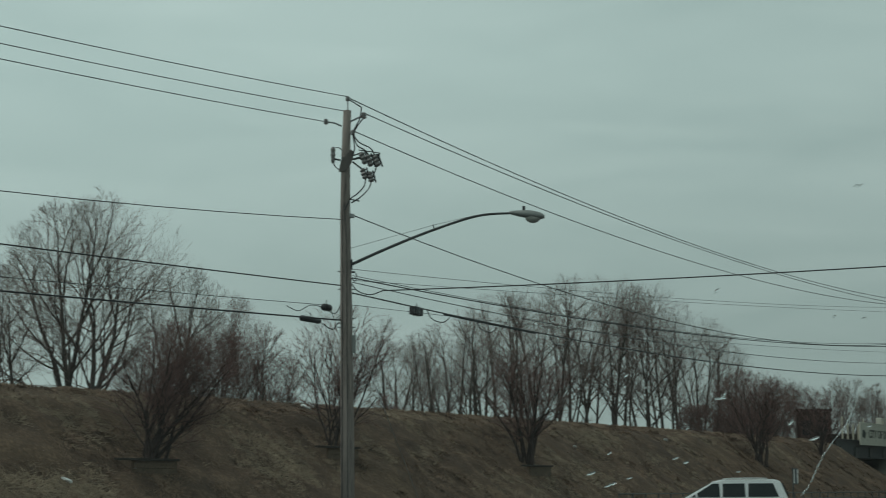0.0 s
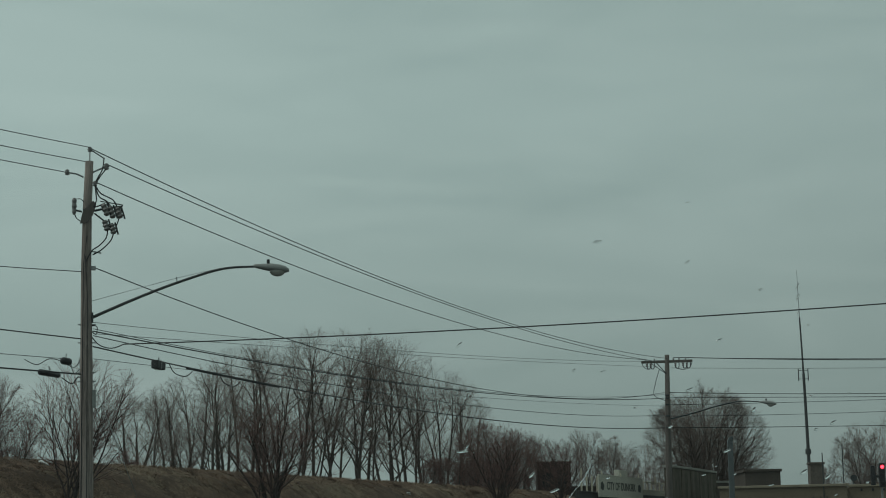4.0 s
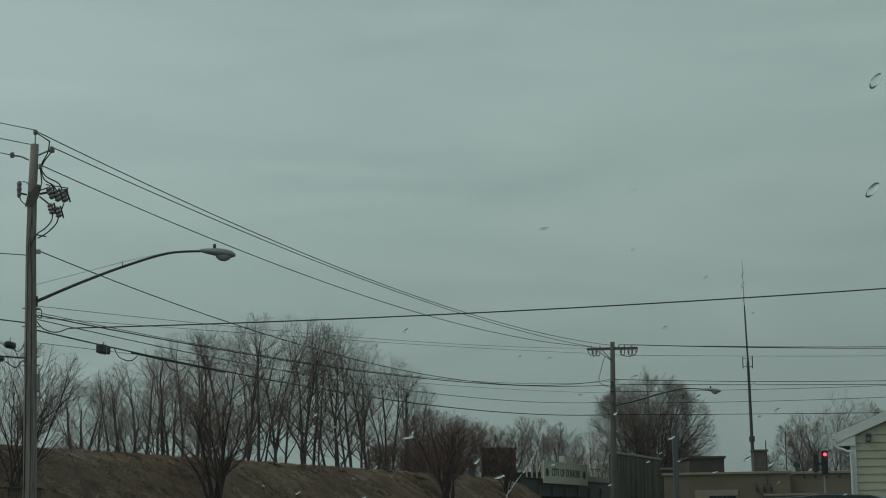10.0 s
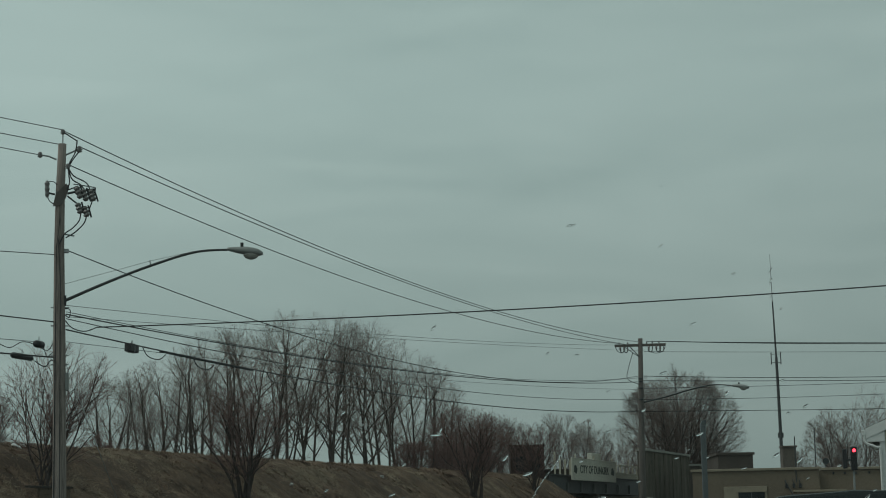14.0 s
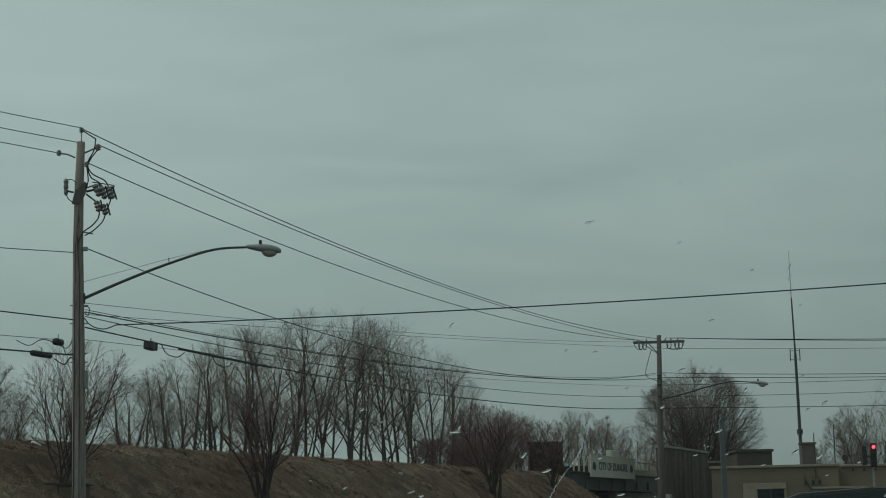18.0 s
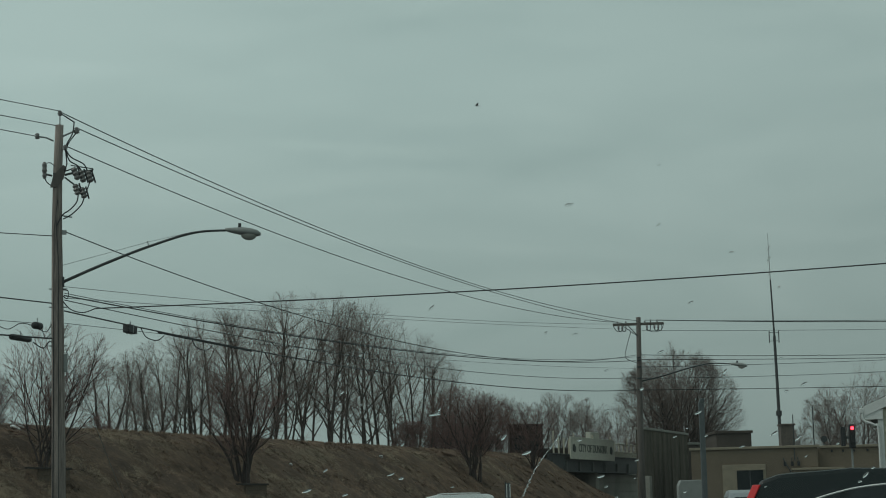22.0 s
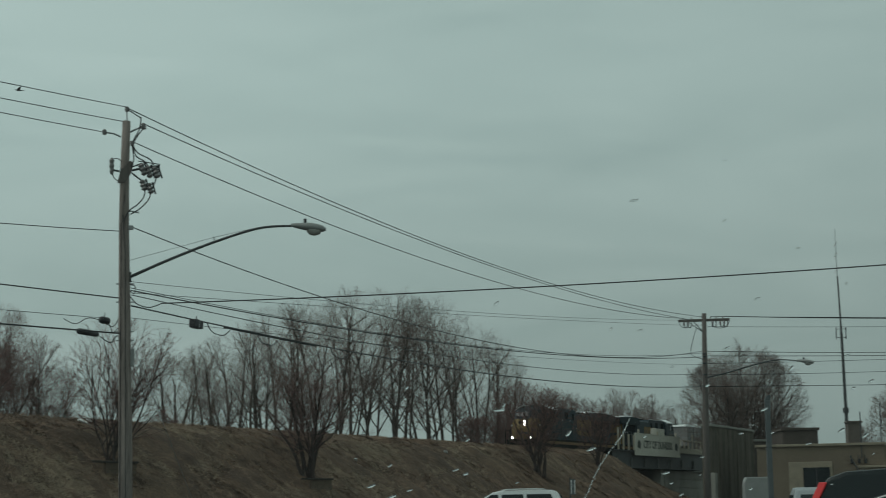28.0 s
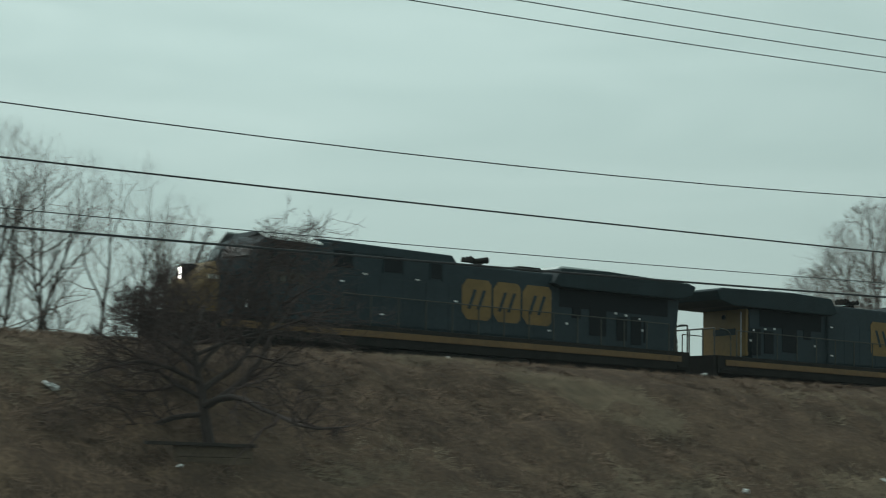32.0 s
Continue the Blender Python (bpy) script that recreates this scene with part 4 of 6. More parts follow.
M_LENS = mat("clouded_lamp_lens", (0.36, 0.36, 0.33), 0.2, vary=0.1, bump=0)
pole_one()
pole_two()
thing_p0 = thing("utility_pole", Matrix.Translation(P0), "weathered grey wooden utility pole down the street", "utility pole", "street poles")
part("pole", tube([(0, 0, -0.5), (0, 0, 11.2)], [0.18, 0.13], 12), M_POLE, thing_p0, smooth=True)
P3 = Vector((46.0, 104.0, 0.0))
thing_p3 = thing("utility_pole", Matrix.Translation(P3), "weathered grey wooden utility pole on the side street", "utility pole", "street poles")
part("pole", tube([(0, 0, -0.5), (0, 0, 11.2)], [0.18, 0.13], 12), M_POLE, thing_p3, smooth=True)
P4 = Vector((19.4, 44.0, 0.0))
thing_p4 = thing("utility_pole", Matrix.Translation(P4), "short weathered wooden service pole beside a house", "utility pole", "street poles")
part("pole", tube([(0, 0, -0.5), (0, 0, 7.6)], [0.15, 0.12], 12), M_POLE, thing_p4, smooth=True)


def up(p, z, dx=0.0, dy=0.0):
    return (p.x + dx, p.y + dy, z)


def all_wires():
    lx, ly = math.cos(radians(-FACE)), math.sin(radians(-FACE))

    def off(x, z):
        return (P1.x + x * lx, P1.y + x * ly, z)

    for a, z0, sag, r, m in ((off(0.03, 11.36), 10.87, 0.9, 0.011, M_BARE), (off(-0.05, 10.99), 10.78, 0.94, 0.011, M_BARE), (off(-0.56, 10.72), 10.0, 0.72, 0.011, M_BARE), (off(-0.12, 8.22), 8.42, 1.36, 0.011, M_WIRE),
                             (off(-0.12, 6.55), 6.19, 0.24, 0.016, M_WIRE), (off(-0.5, 6.06), 5.43, 0.36, 0.008, M_WIRE)):
        wire(span(a, up(P0, z0), sag), r, m)
    # the thick lashed cable with its closures
    pts = span(off(-0.12, 5.68), up(P0, 4.92), 0.21, 40)
    wire(pts, 0.02, M_WIRE, "thick black lashed telephone cable")
    for name, c, l, w in (("cable_closure", off(-0.9, 5.7), 1.0, 0.075), ("cable_closure", off(-0.5, 6.0), 0.4, 0.09)):
        t = thing(name, Matrix.Translation(c) @ pose(0, 0, 0, 0, 0, 90 - 19.6 + 4), "black splice closure hung on the cable", "cable closure", "cable closures")
        bm = bmesh.new()
        add_tube(bm, [(-l / 2, 0, 0), (-l / 2 + 0.05, 0, 0), (l / 2 - 0.05, 0, 0), (l / 2, 0, 0)], [w * 0.6, w, w, w * 0.6], 10)
        part("shell", bm, M_BLACK, t, smooth=True)
        part("hanger", tube([(0, 0, w), (0, 0, w + 0.1)], 0.012, 5), M_GALV, t)
    wire(bez([off(-1.5, 6.05), off(-1.2, 5.92), off(-0.9, 6.06), off(-0.6, 6.0), off(-0.3, 5.85), off(-0.15, 6.05)], 6), 0.011, M_WIRE, "looped black drop cable at a pole")
    wire(bez([off(-0.6, 5.6), off(-0.35, 5.45), off(-0.2, 5.62), off(-0.1, 5.5)], 6), 0.014, M_WIRE, "looped black drop cable at a pole")
    wire(bez([off(-0.4, 5.98), off(-0.3, 5.7), off(-0.15, 5.8), off(-0.1, 5.5)], 6), 0.01, M_WIRE, "looped black drop cable at a pole")
    # spans to the far pole
    c5, s5 = math.cos(radians(5)), math.sin(radians(5))

    def far(x, z):
        return (P2.x + x * c5, P2.y + x * s5, z)

    for a, b, sag, r, m in ((off(0.03, 11.34), far(0.13, 10.96), 0.93, 0.014, M_BARE), (off(0.46, 10.93), far(-0.57, 10.82), 0.69, 0.014, M_BARE), (off(0.17, 10.48), far(-0.99, 10.9), 0.92, 0.014, M_BARE),
                            (off(0.15, 6.96), far(0.3, 10.81), 0.3, 0.007, M_BARE), (off(0.15, 6.68), far(0.3, 10.49), 0.11, 0.007, M_BARE), (off(0.15, 8.33), far(-0.08, 9.15), 1.42, 0.014, M_WIRE),
                            (off(0.15, 6.74), far(-0.1, 8.85), 0.62, 0.017, M_WIRE), (off(0.15, 6.8), far(-0.1, 9.05), 0.70, 0.009, M_WIRE), (off(0.15, 6.06), far(-0.1, 8.44), 0.26, 0.007, M_WIRE), (off(0.15, 6.63), far(-0.1, 7.95), 0.66, 0.012, M_WIRE)):
        wire(span(a, b, sag, 30), r, m)
    thick = span(off(0.15, 6.36), far(-0.1, 7.29), 0.66, 60)
    wire(thick, 0.019, M_WIRE, "thick black lashed telephone cable")
    wire([p - Vector((0, 0, 0.03)) for p in thick[5:12]], 0.024, M_WIRE, "black cable bundle lashed under the strand")
    d = (thick[8] - thick[0]).normalized()
    t = thing("cable_closure", Matrix.Translation(thick[3].lerp(thick[4], 0.4) + Vector((0, 0, -0.1))) @ pose(0, 0, 0, 0, 3, 70.4), "black box-shaped splice closure hung on the cable", "cable closure", "cable closures")
    part("shell", box((-0.22, -0.1, -0.11), (0.22, 0.1, 0.11), 0.03), M_BLACK, t)
    part("band", box((-0.02, -0.11, -0.12), (0.0, 0.11, 0.12), 0.01), M_GALV, t)
    part("hanger", tube([(0, 0, 0.13), (0, 0, 0.2)], 0.02, 5), M_GALV, t)
    for i in (4, 7, 12):
        p = thick[i]
        q = [p, p + d * 0.3 - Vector((0, 0, 0.22)), p + d * 0.9 - Vector((0, 0, 0.25)), p + d * 1.3 - Vector((0, 0, 0.08))]
        wire(bez(q, 5), 0.014, M_WIRE, "drip loop of black cable under the strand")
    # service line to the near side of the street
    a, b = Vector(off(0.9, 6.42)), Vector(up(P4, 7.28))
    wire(span(a, b, 0.22, 30), 0.016, M_WIRE, "twisted black service line across the street", name="service_line")
    wire(bez([off(0.1, 6.62), off(0.3, 6.4), off(0.6, 6.32), off(0.9, 6.42)], 6), 0.014, M_WIRE, "looped black drop cable at a pole")
    wire(bez([off(0.1, 6.75), off(0.22, 6.66), off(0.24, 6.85), off(0.12, 6.88)], 6), 0.012, M_WIRE, "coiled wire end on the pole")
    # guys
    wire([off(0.12, 5.6), at(-7 + 24, 24.5, 0.1)], 0.008, M_GALV, "thin steel guy wire", name="guy_wire")
    # spans along the side street
    for x, z, z3, sag, r in ((0.45, 11.0, 11.1, 0.3, 0.016), (0.75, 11.0, 11.0, 0.35, 0.016), (1.1, 11.0, 10.9, 0.3, 0.014), (0.3, 10.45, 10.45, 0.2, 0.01), (0.2, 9.15, 9.65, 0.45, 0.016), (0.2, 8.9, 8.9, 0.18, 0.016), (0.2, 8.5, 9.6, 0.3, 0.012), (0.2, 7.9, 9.3, 0.45, 0.012), (0.2, 7.28, 7.4, 0.12, 0.016)):
        wire(span(far(x, z), up(P3, z3), sag), r, M_WIRE)


all_wires()


# ---------------------------------------------------------------- train
def letters(name, body, size, m, material, parent, label="", stretch=1.0, depth=0.01, font_bold=False):
    """Words as flat raised letters; they lie in the x-z plane of m, reading along x."""
    cu = bpy.data.curves.new(name, "FONT")
    cu.body, cu.size, cu.align_x, cu.align_y, cu.extrude = body, size, "CENTER", "CENTER", depth
    cu.offset = 0.012 * size if font_bold else 0
    tmp = new(name, cu)
    dg = bpy.context.evaluated_depsgraph_get()
    me = bpy.data.meshes.new_from_object(tmp.evaluated_get(dg))
    bpy.data.objects.remove(tmp)
    me.transform(m @ pose(0, 0, 0, 90, 0, 0) @ Matrix.Diagonal((stretch, 1, 1, 1)))
    me.materials.clear()
    me.materials.append(material)
    ob = new(name, me)
    ob.parent = parent
    if label:
        ob["label"] = label
    return ob


def locomotive(name, label, yellow_end):
    t = thing(name, pose(0, 0, 0), label, "locomotive", "locomotives of the train")
    # frame, pilot and couplers
    part("frame", box((0.9, -1.42, 1.2), (21.6, 1.42, 1.86), 0.03), M_TDARK, t)
    for y in (-1.45, 1.45):
        part("side_stripe", box((1.9, y - 0.025, 1.49), (21.2, y + 0.025, 1.7), 0.01), M_TYEL2, t, "faded yellow sill stripe")
    part("pilot", prism([(0.2, 0.15), (0.6, 1.1), (0.6, 1.36), (0.94, 1.36), (0.94, 0.2)], -1.35, 1.35, 0.03), M_TDARK, t, "black pilot plate")
    part("end_plate", box((21.5, -1.35, 0.4), (21.75, 1.35, 1.86), 0.02), M_TDARK, t)
    for x0, x1 in ((-0.15, 0.8), (21.7, 22.5)):
        part("coupler", box((x0, -0.15, 0.75), (x1, 0.15, 1.05), 0.04), M_TDARK, t)
    # nose: tapered wedge with a flat front and sloped top
    def hull(secs):
        bm = bmesh.new()
        rings = []
        for x, w, h in secs:
            rings.append([bm.verts.new((x, y, z)) for y, z in ((-w, 1.38), (-w, h - 0.35), (-w + 0.25, h), (w - 0.25, h), (w, h - 0.35), (w, 1.38))])
        for a, b in zip(rings, rings[1:]):
            for k in range(6):
                bm.faces.new((a[k], a[(k + 1) % 6], b[(k + 1) % 6], b[k]))
        bm.faces.new(rings[0][::-1])
        bm.faces.new(rings[-1])
        bmesh.ops.recalc_face_normals(bm, faces=bm.faces)
        bmesh.ops.bevel(bm, geom=list(bm.edges), offset=0.03, segments=2, affect="EDGES")
        return bm

    nose = part("nose", hull(((1.2, 0.74, 2.72), (1.32, 0.84, 3.02), (1.86, 1.28, 3.5))), M_TYEL, t, "yellow nose")
    part("nose_rear", hull(((1.87, 1.28, 3.5), (2.9, 1.4, 3.62))), M_TBLUE, t, "dark blue rear of the nose")
    for y in (-0.6, 0.6):
        part("grab_rail", tube([(1.13, y, 1.7), (1.11, y, 2.0), (1.11, y, 2.5), (1.2, y, 2.65)], 0.022, 5), M_TDARK, nose)
    part("anti_climber", box((0.62, -1.2, 1.32), (1.22, 1.2, 1.46), 0.02), M_TDARK, nose, "black anti-climber shelf")
    part("nose_recess", box((1.16, 0.42, 1.6), (1.21, 0.68, 2.0), 0.02), M_GRILLE, nose, "dark recessed step")
    part("nose_door", box((1.15, -0.42, 1.6), (1.21, 0.3, 2.45), 0.02), M_TYEL, nose)
    for z in (1.8, 2.3):
        part("door_hinge", box((1.13, 0.22, z), (1.16, 0.34, z + 0.1), 0.005), M_TDARK, nose)
    part("nose_emblem", box((1.12, -0.35, 2.25), (1.16, 0.3, 2.4), 0.01), M_TBLUE, nose)
    part("headlight_housing", box((1.3, -0.17, 2.9), (1.8, 0.17, 3.42), 0.03), M_GRILLE, nose)
    part("nose_hatch", tube([(1.38, 0.42, 3.18), (1.56, 0.42, 3.1)], 0.14, 12), M_GRILLE, nose, "round dark hatch")
    for z in (3.03, 3.25):
        bm = bmesh.new()
        add_tube(bm, [(1.25, 0, z), (1.31, 0, z)], 0.1, 12)
        hl = part("headlight", bm, M_LIGHT, t, "lit white headlight")
        part("lamp_hood", box((1.17, -0.12, z + 0.09), (1.31, 0.12, z + 0.11)), M_TDARK, hl)
        for y in (-0.11, 0.09):
            part("lamp_hood", box((1.18, y, z - 0.1), (1.31, y + 0.02, z + 0.09)), M_TDARK, hl)
    for s in (-1, 1):
        y = 0.77 * s
        part("number_board", prism([(1.52, 2.9), (1.52, 3.03), (1.84, 3.03), (1.84, 2.9)], s * 1.19 - 0.06, s * 1.19 + 0.06, 0.01), M_SIGN, nose, "small white number board")
        bm = bmesh.new()
        add_tube(bm, [(0.46, y, 1.94), (0.52, y, 1.94)], 0.09, 12)
        dl = part("ditch_light", bm, M_LIGHT, t, "lit white ditch light")
        for q in (-0.1, 0.08):
            part("lamp_hood", box((0.36, y + q, 1.85), (0.52, y + q + 0.02, 2.03)), M_TDARK, dl)
        part("lamp_bracket", box((0.52, y - 0.1, 1.34), (0.6, y + 0.1, 2.04), 0.02), M_TDARK, t)
    for y in (-1.35, -0.95, 0.95, 1.35):
        part("end_handrail", tube([(0.45, y, 1.42), (0.45, y, 2.5), (0.5, y, 2.62)], 0.045, 6), M_TDARK, t)
    for y in (-1.15, 1.15):
        part("end_handrail", tube([(0.47, y - 0.2, 2.5), (0.47, y + 0.2, 2.5)], 0.03, 6), M_TDARK, t)
    # cab
    def cab_hull():
        # the front is a shallow arrow whose windscreens lean back
        bm = bmesh.new()
        rings = [[bm.verts.new((x, y, z)) for x, y in ((c, 0.0), (e, -1.46 + d), (5.9, -1.46 + d), (5.9, 1.46 - d), (e, 1.46 - d))] for z, c, e, d in ((1.86, 2.55, 2.92, 0), (3.55, 2.55, 2.92, 0), (4.14, 2.82, 3.18, 0.03), (4.36, 3.1, 3.4, 0.1), (4.48, 3.5, 3.7, 0.5))]
        for p, q in zip(rings, rings[1:]):
            for k in range(5):
                bm.faces.new((p[k], p[(k + 1) % 5], q[(k + 1) % 5], q[k]))
        bm.faces.new(rings[0][::-1])
        bm.faces.new(rings[-1])
        bmesh.ops.recalc_face_normals(bm, faces=bm.faces)
        return bm

    cab = part("cab", cab_hull(), M_TBLUE, t, "dark blue cab")
    part("cab_roof", prism([(3.3, 4.4), (3.55, 4.62), (5.0, 4.6), (5.4, 4.42)], -0.75, 0.75, 0.04), M_TBLUE2, cab, "dark raised cab roof")
    # sloping side panels carry the sky's reflection as near-white colour
    for y in (-1, 1):
        bm = bmesh.new()
        low = [(3.35, 1.47, 4.33), (5.45, 1.47, 4.3), (5.2, 0.78, 4.66), (3.3, 0.78, 4.68)]
        vs = [[bm.verts.new((x, q * y, z - dz)) for x, q, z in low] for dz in (0, 0.05)]
        bm.faces.new(vs[0])
        bm.faces.new(vs[1][::-1])
        for k in range(4):
            bm.faces.new((vs[0][k], vs[1][k], vs[1][(k + 1) % 4], vs[0][(k + 1) % 4]))
        bmesh.ops.recalc_face_normals(bm, faces=bm.faces)
        part("roof_panel", bm, M_TROOF, cab, "sloping roof panel paled by a painted sky glint")
    for y in (-1, 1):
        bm = bmesh.new()
        vs = [bm.verts.new(v) for v in ((2.62, 0.14 * y, 3.7), (2.93, 1.3 * y, 3.7), (3.1, 1.27 * y, 4.06), (2.8, 0.14 * y, 4.06))]
        f = bm.faces.new(vs)
        r = bmesh.ops.extrude_face_region(bm, geom=[f])
        bmesh.ops.translate(bm, vec=(-0.05, 0, 0.02), verts=[v for v in r["geom"] if isinstance(v, bmesh.types.BMVert)])
        bmesh.ops.recalc_face_normals(bm, faces=bm.faces)
        part("windscreen", bm, M_TGLASS2, cab, "cab windscreen")
    for y in (-1.47, 1.47):
        for a, b in ((3.65, 4.05), (4.12, 4.5)):
            w = part("side_window", box((a, y - 0.012, 3.55), (b, y + 0.012, 4.12), 0.01), M_TGLASS, cab, "cab side window")
            part("window_frame", box((a - 0.05, y - 0.008, 3.5), (b + 0.05, y + 0.006, 3.55)), M_TBLUE2, w)
        part("awning", box((3.55, y - 0.12, 4.16), (4.6, y + 0.12, 4.2), 0.01), M_TBLUE2, cab)
        part("cab_door", box((5.05, y - 0.01, 1.95), (5.75, y + 0.01, 4.0), 0.01), M_TBLUE, cab)
        part("small_vent", box((4.0, y - 0.01, 1.95), (4.42, y + 0.01, 2.4), 0.01), M_GRILLE, cab)
        part("placard", box((2.65, y - 0.008, 2.1), (2.8, y + 0.008, 2.35)), M_WHITE, cab, "small white placard")
        m = Matrix.Translation((4.18, y + (0.012 if y > 0 else -0.012), 3.12)) @ pose(0, 0, 0, 0, 0, 180 if y > 0 else 0)
        for k in range(4):
            bm = box((-0.65 + k * 0.34, -0.008, -0.17), (-0.4 + k * 0.34, 0.008, 0.17), 0.002)
            bmesh.ops.transform(bm, matrix=m, verts=bm.verts)
            part("number_bar", bm, M_TNUM, cab, "faded yellow painted bar")
        part("mirror", box((3.5, y * 1.05 - 0.05, 3.6), (3.55, y * 1.05 + 0.05, 3.95), 0.01), M_TDARK, cab)
    # hood
    hood = part("hood", box((5.9, -1.2, 1.86), (15.3, 1.2, 4.2), 0.08), M_TBLUE, t, "dark blue engine hood")
    part("hood_roof", prism([(5.4, 4.36), (5.5, 4.5), (10.8, 4.44), (11.05, 4.14), (5.9, 4.14)], -1.22, 1.22, 0.05), M_TBLUE, hood, "raised roof of the hood")
    # pale strip paints the sky glint along one roof edge
    part("roof_edge", box((5.6, 1.16, 4.44), (10.7, 1.24, 4.48)), M_TROOF, hood, "roof edge paled by a painted sky glint")
    for x in (8.2, 9.9):
        part("lifting_lug", box((x, -0.4, 4.4), (x + 0.2, 0.4, 4.56), 0.02), M_TDARK, hood)
    for y in (-1.21, 1.21):
        for a, b, z0, z1 in ((6.0, 6.8, 3.66, 4.2), (8.0, 8.8, 3.66, 4.2), (9.9, 10.4, 3.6, 4.1)):
            g = part("vent", box((a, y - 0.01, z0), (b, y + 0.012, z1), 0.01), M_GRILLE, hood, "black louvred vent")
            for j in range(2):
                part("vent_post", box((a + j * (b - a) - 0.03, y - 0.014, z0 - 0.06), (a + j * (b - a) + 0.03, y + 0.016, z1 + 0.05)), M_TBLUE2, g)
        for k in range(10):
            a = 6.0 + k * 0.93
            part("hood_door", box((a + 0.02, y - 0.006, 1.95), (a + 0.90, y + 0.006, 3.45), 0.008), M_TBLUE, hood)
        for x, z in ((7.2, 3.5), (9.3, 3.48), (10.9, 2.9), (7.9, 2.25), (15.0, 3.3), (15.0, 2.2), (6.3, 3.2)):
            part("stencil_mark", box((x, y - 0.014, z), (x + 0.16, y + 0.014, z + 0.05)), M_WHITE, hood)
        sh = -2.4 if yellow_end else 0.0
        # the painted emblem: three worn yellow blocks with dark gaps in them
        for a, b in ((11.24, 12.48), (12.58, 13.76), (13.86, 15.15)):
            a, b = a + sh, b + sh
            e = part("emblem_block", prism([(a, 2.62), (a + 0.22, 2.37), (b - 0.14, 2.37), (b, 2.5), (b, 3.58), (b - 0.14, 3.72), (a + 0.22, 3.72), (a, 3.46)], y - 0.016, y + 0.016), M_TYEL3, hood, "yellow block of the painted emblem")
            c = (a + b) / 2
            for q in (-0.2, 0.2):
                part("emblem_gap", prism([(c + q - 0.2, 2.72), (c + q - 0.06, 2.72), (c + q + 0.2, 3.38), (c + q + 0.06, 3.38)], y - 0.02, y + 0.02), M_TBLUE, e)
    horn = part("horn", box((12.6, -0.25, 4.18), (12.85, 0.25, 4.42), 0.01), M_TDARK, t, "air horn cluster")
    for y in (-0.2, 0.0, 0.2):
        part("horn_bell", tube([(12.35, y, 4.56), (12.65, y, 4.5), (13.1, y, 4.56)], [0.10, 0.035, 0.12], 8), M_TDARK, horn)
    part("exhaust_stack", box((14.3, -0.5, 4.16), (15.3, 0.5, 4.46), 0.05), M_TDARK, t, "exhaust stack")
    # radiator end
    E = 19.45 if yellow_end else 21.2
    W = 21.75 if yellow_end else 21.9
    rad = part("radiator_housing", prism([(15.3, 1.86), (15.3, 4.1), (E, 4.0), (E + 0.2, 3.7), (E, 1.86)], -1.12, 1.12, 0.05), M_TBLUE, t)
    part("radiator_wing", prism([(15.0, 3.85), (15.4, 4.4), (17.6, 4.46), (W - 0.35, 4.36), (W, 4.25), (W - 0.2, 3.9), (W - 0.9, 3.74), (15.4, 3.74)], -1.5, 1.5, 0.05), M_TBLUE2, t, "overhanging radiator wing")
    part("fan_cover", prism([(15.6, 4.42), (15.9, 4.56), (18.3, 4.56), (18.6, 4.42)], -0.9, 0.9, 0.02), M_TROOF, t, "pale roof fan cover")
    for y in (-1.13, 1.13):
        # flush black panel paints the shade of the recess below the wing
        part("wing_shade_panel", box((15.6, y - 0.012, 3.1), (E - 0.4, y + 0.012, 3.74)), M_GRILLE, rad, "flat dark panel standing for the shaded recess under the wing")
        for a, b, z0, z1 in ((16.2, 16.6, 2.75, 3.15), (17.0, 17.8, 2.2, 3.3), (18.3, 18.8, 2.1, 2.95), (19.0, 19.5, 2.0, 3.0), (19.62, 19.7, 2.1, 2.9)):
            part("radiator_door", box((a, y - 0.016, z0), (b, y + 0.016, z1), 0.01), M_GRILLE, rad)
        for x, z in ((18.2, 3.02), (18.7, 2.98), (19.35, 2.9), (19.5, 2.5), (15.9, 2.5)):
            part("stencil_mark", box((x, y - 0.02, z), (x + 0.1, y + 0.02, z + 0.07)), M_WHITE, rad)
    if yellow_end:
        w = part("end_wall", box((19.66, -1.12, 1.95), (19.8, 1.12, 3.72), 0.03), M_TYEL, rad, "yellow end wall")
        part("end_mark", box((19.8, -0.55, 2.75), (19.82, 0.6, 3.0), 0.002), M_TBLUE, w)
        part("end_ladder", tube([(19.88, 0.95, 1.9), (19.88, 0.95, 3.6)], 0.025, 5), M_GALV, w)
        part("end_lamp", tube([(19.8, 0.0, 3.45), (19.85, 0.0, 3.45)], 0.09, 10), M_GRILLE, w)
    # walkway rails
    for y in (-1.42, 1.42):
        n = 14
        for k in range(n):
            x = 6.3 + k * 1.1
            part("handrail_post", tube([(x, y, 1.86), (x, y, 2.82)], 0.024, 5), M_TRAIL, t)
        part("handrail", tube([(6.3, y, 2.82), (20.6, y, 2.82)], 0.02, 5), M_TRAIL, t)
    for y in (-1.3, -0.7, 0.0, 0.7, 1.3):
        part("end_handrail", tube([(21.65, y, 1.86), (21.65, y, 2.85)], 0.03, 5), M_TRAIL, t)
    part("end_handrail", tube([(21.65, -1.3, 2.85), (21.65, 1.3, 2.85)], 0.03, 5), M_TRAIL, t)
    for y in (-1.4, 1.4):
        part("end_handrail", tube(bez([(20.9, y, 1.86), (20.95, y, 2.7), (21.5, y, 2.85)], 4), 0.025, 5), M_TRAIL, t)
        for z in (0.5, 0.9, 1.3):
            part("step", box((0.8, y - 0.1, z), (1.3, y + 0.1, z + 0.05)), M_TDARK, t)
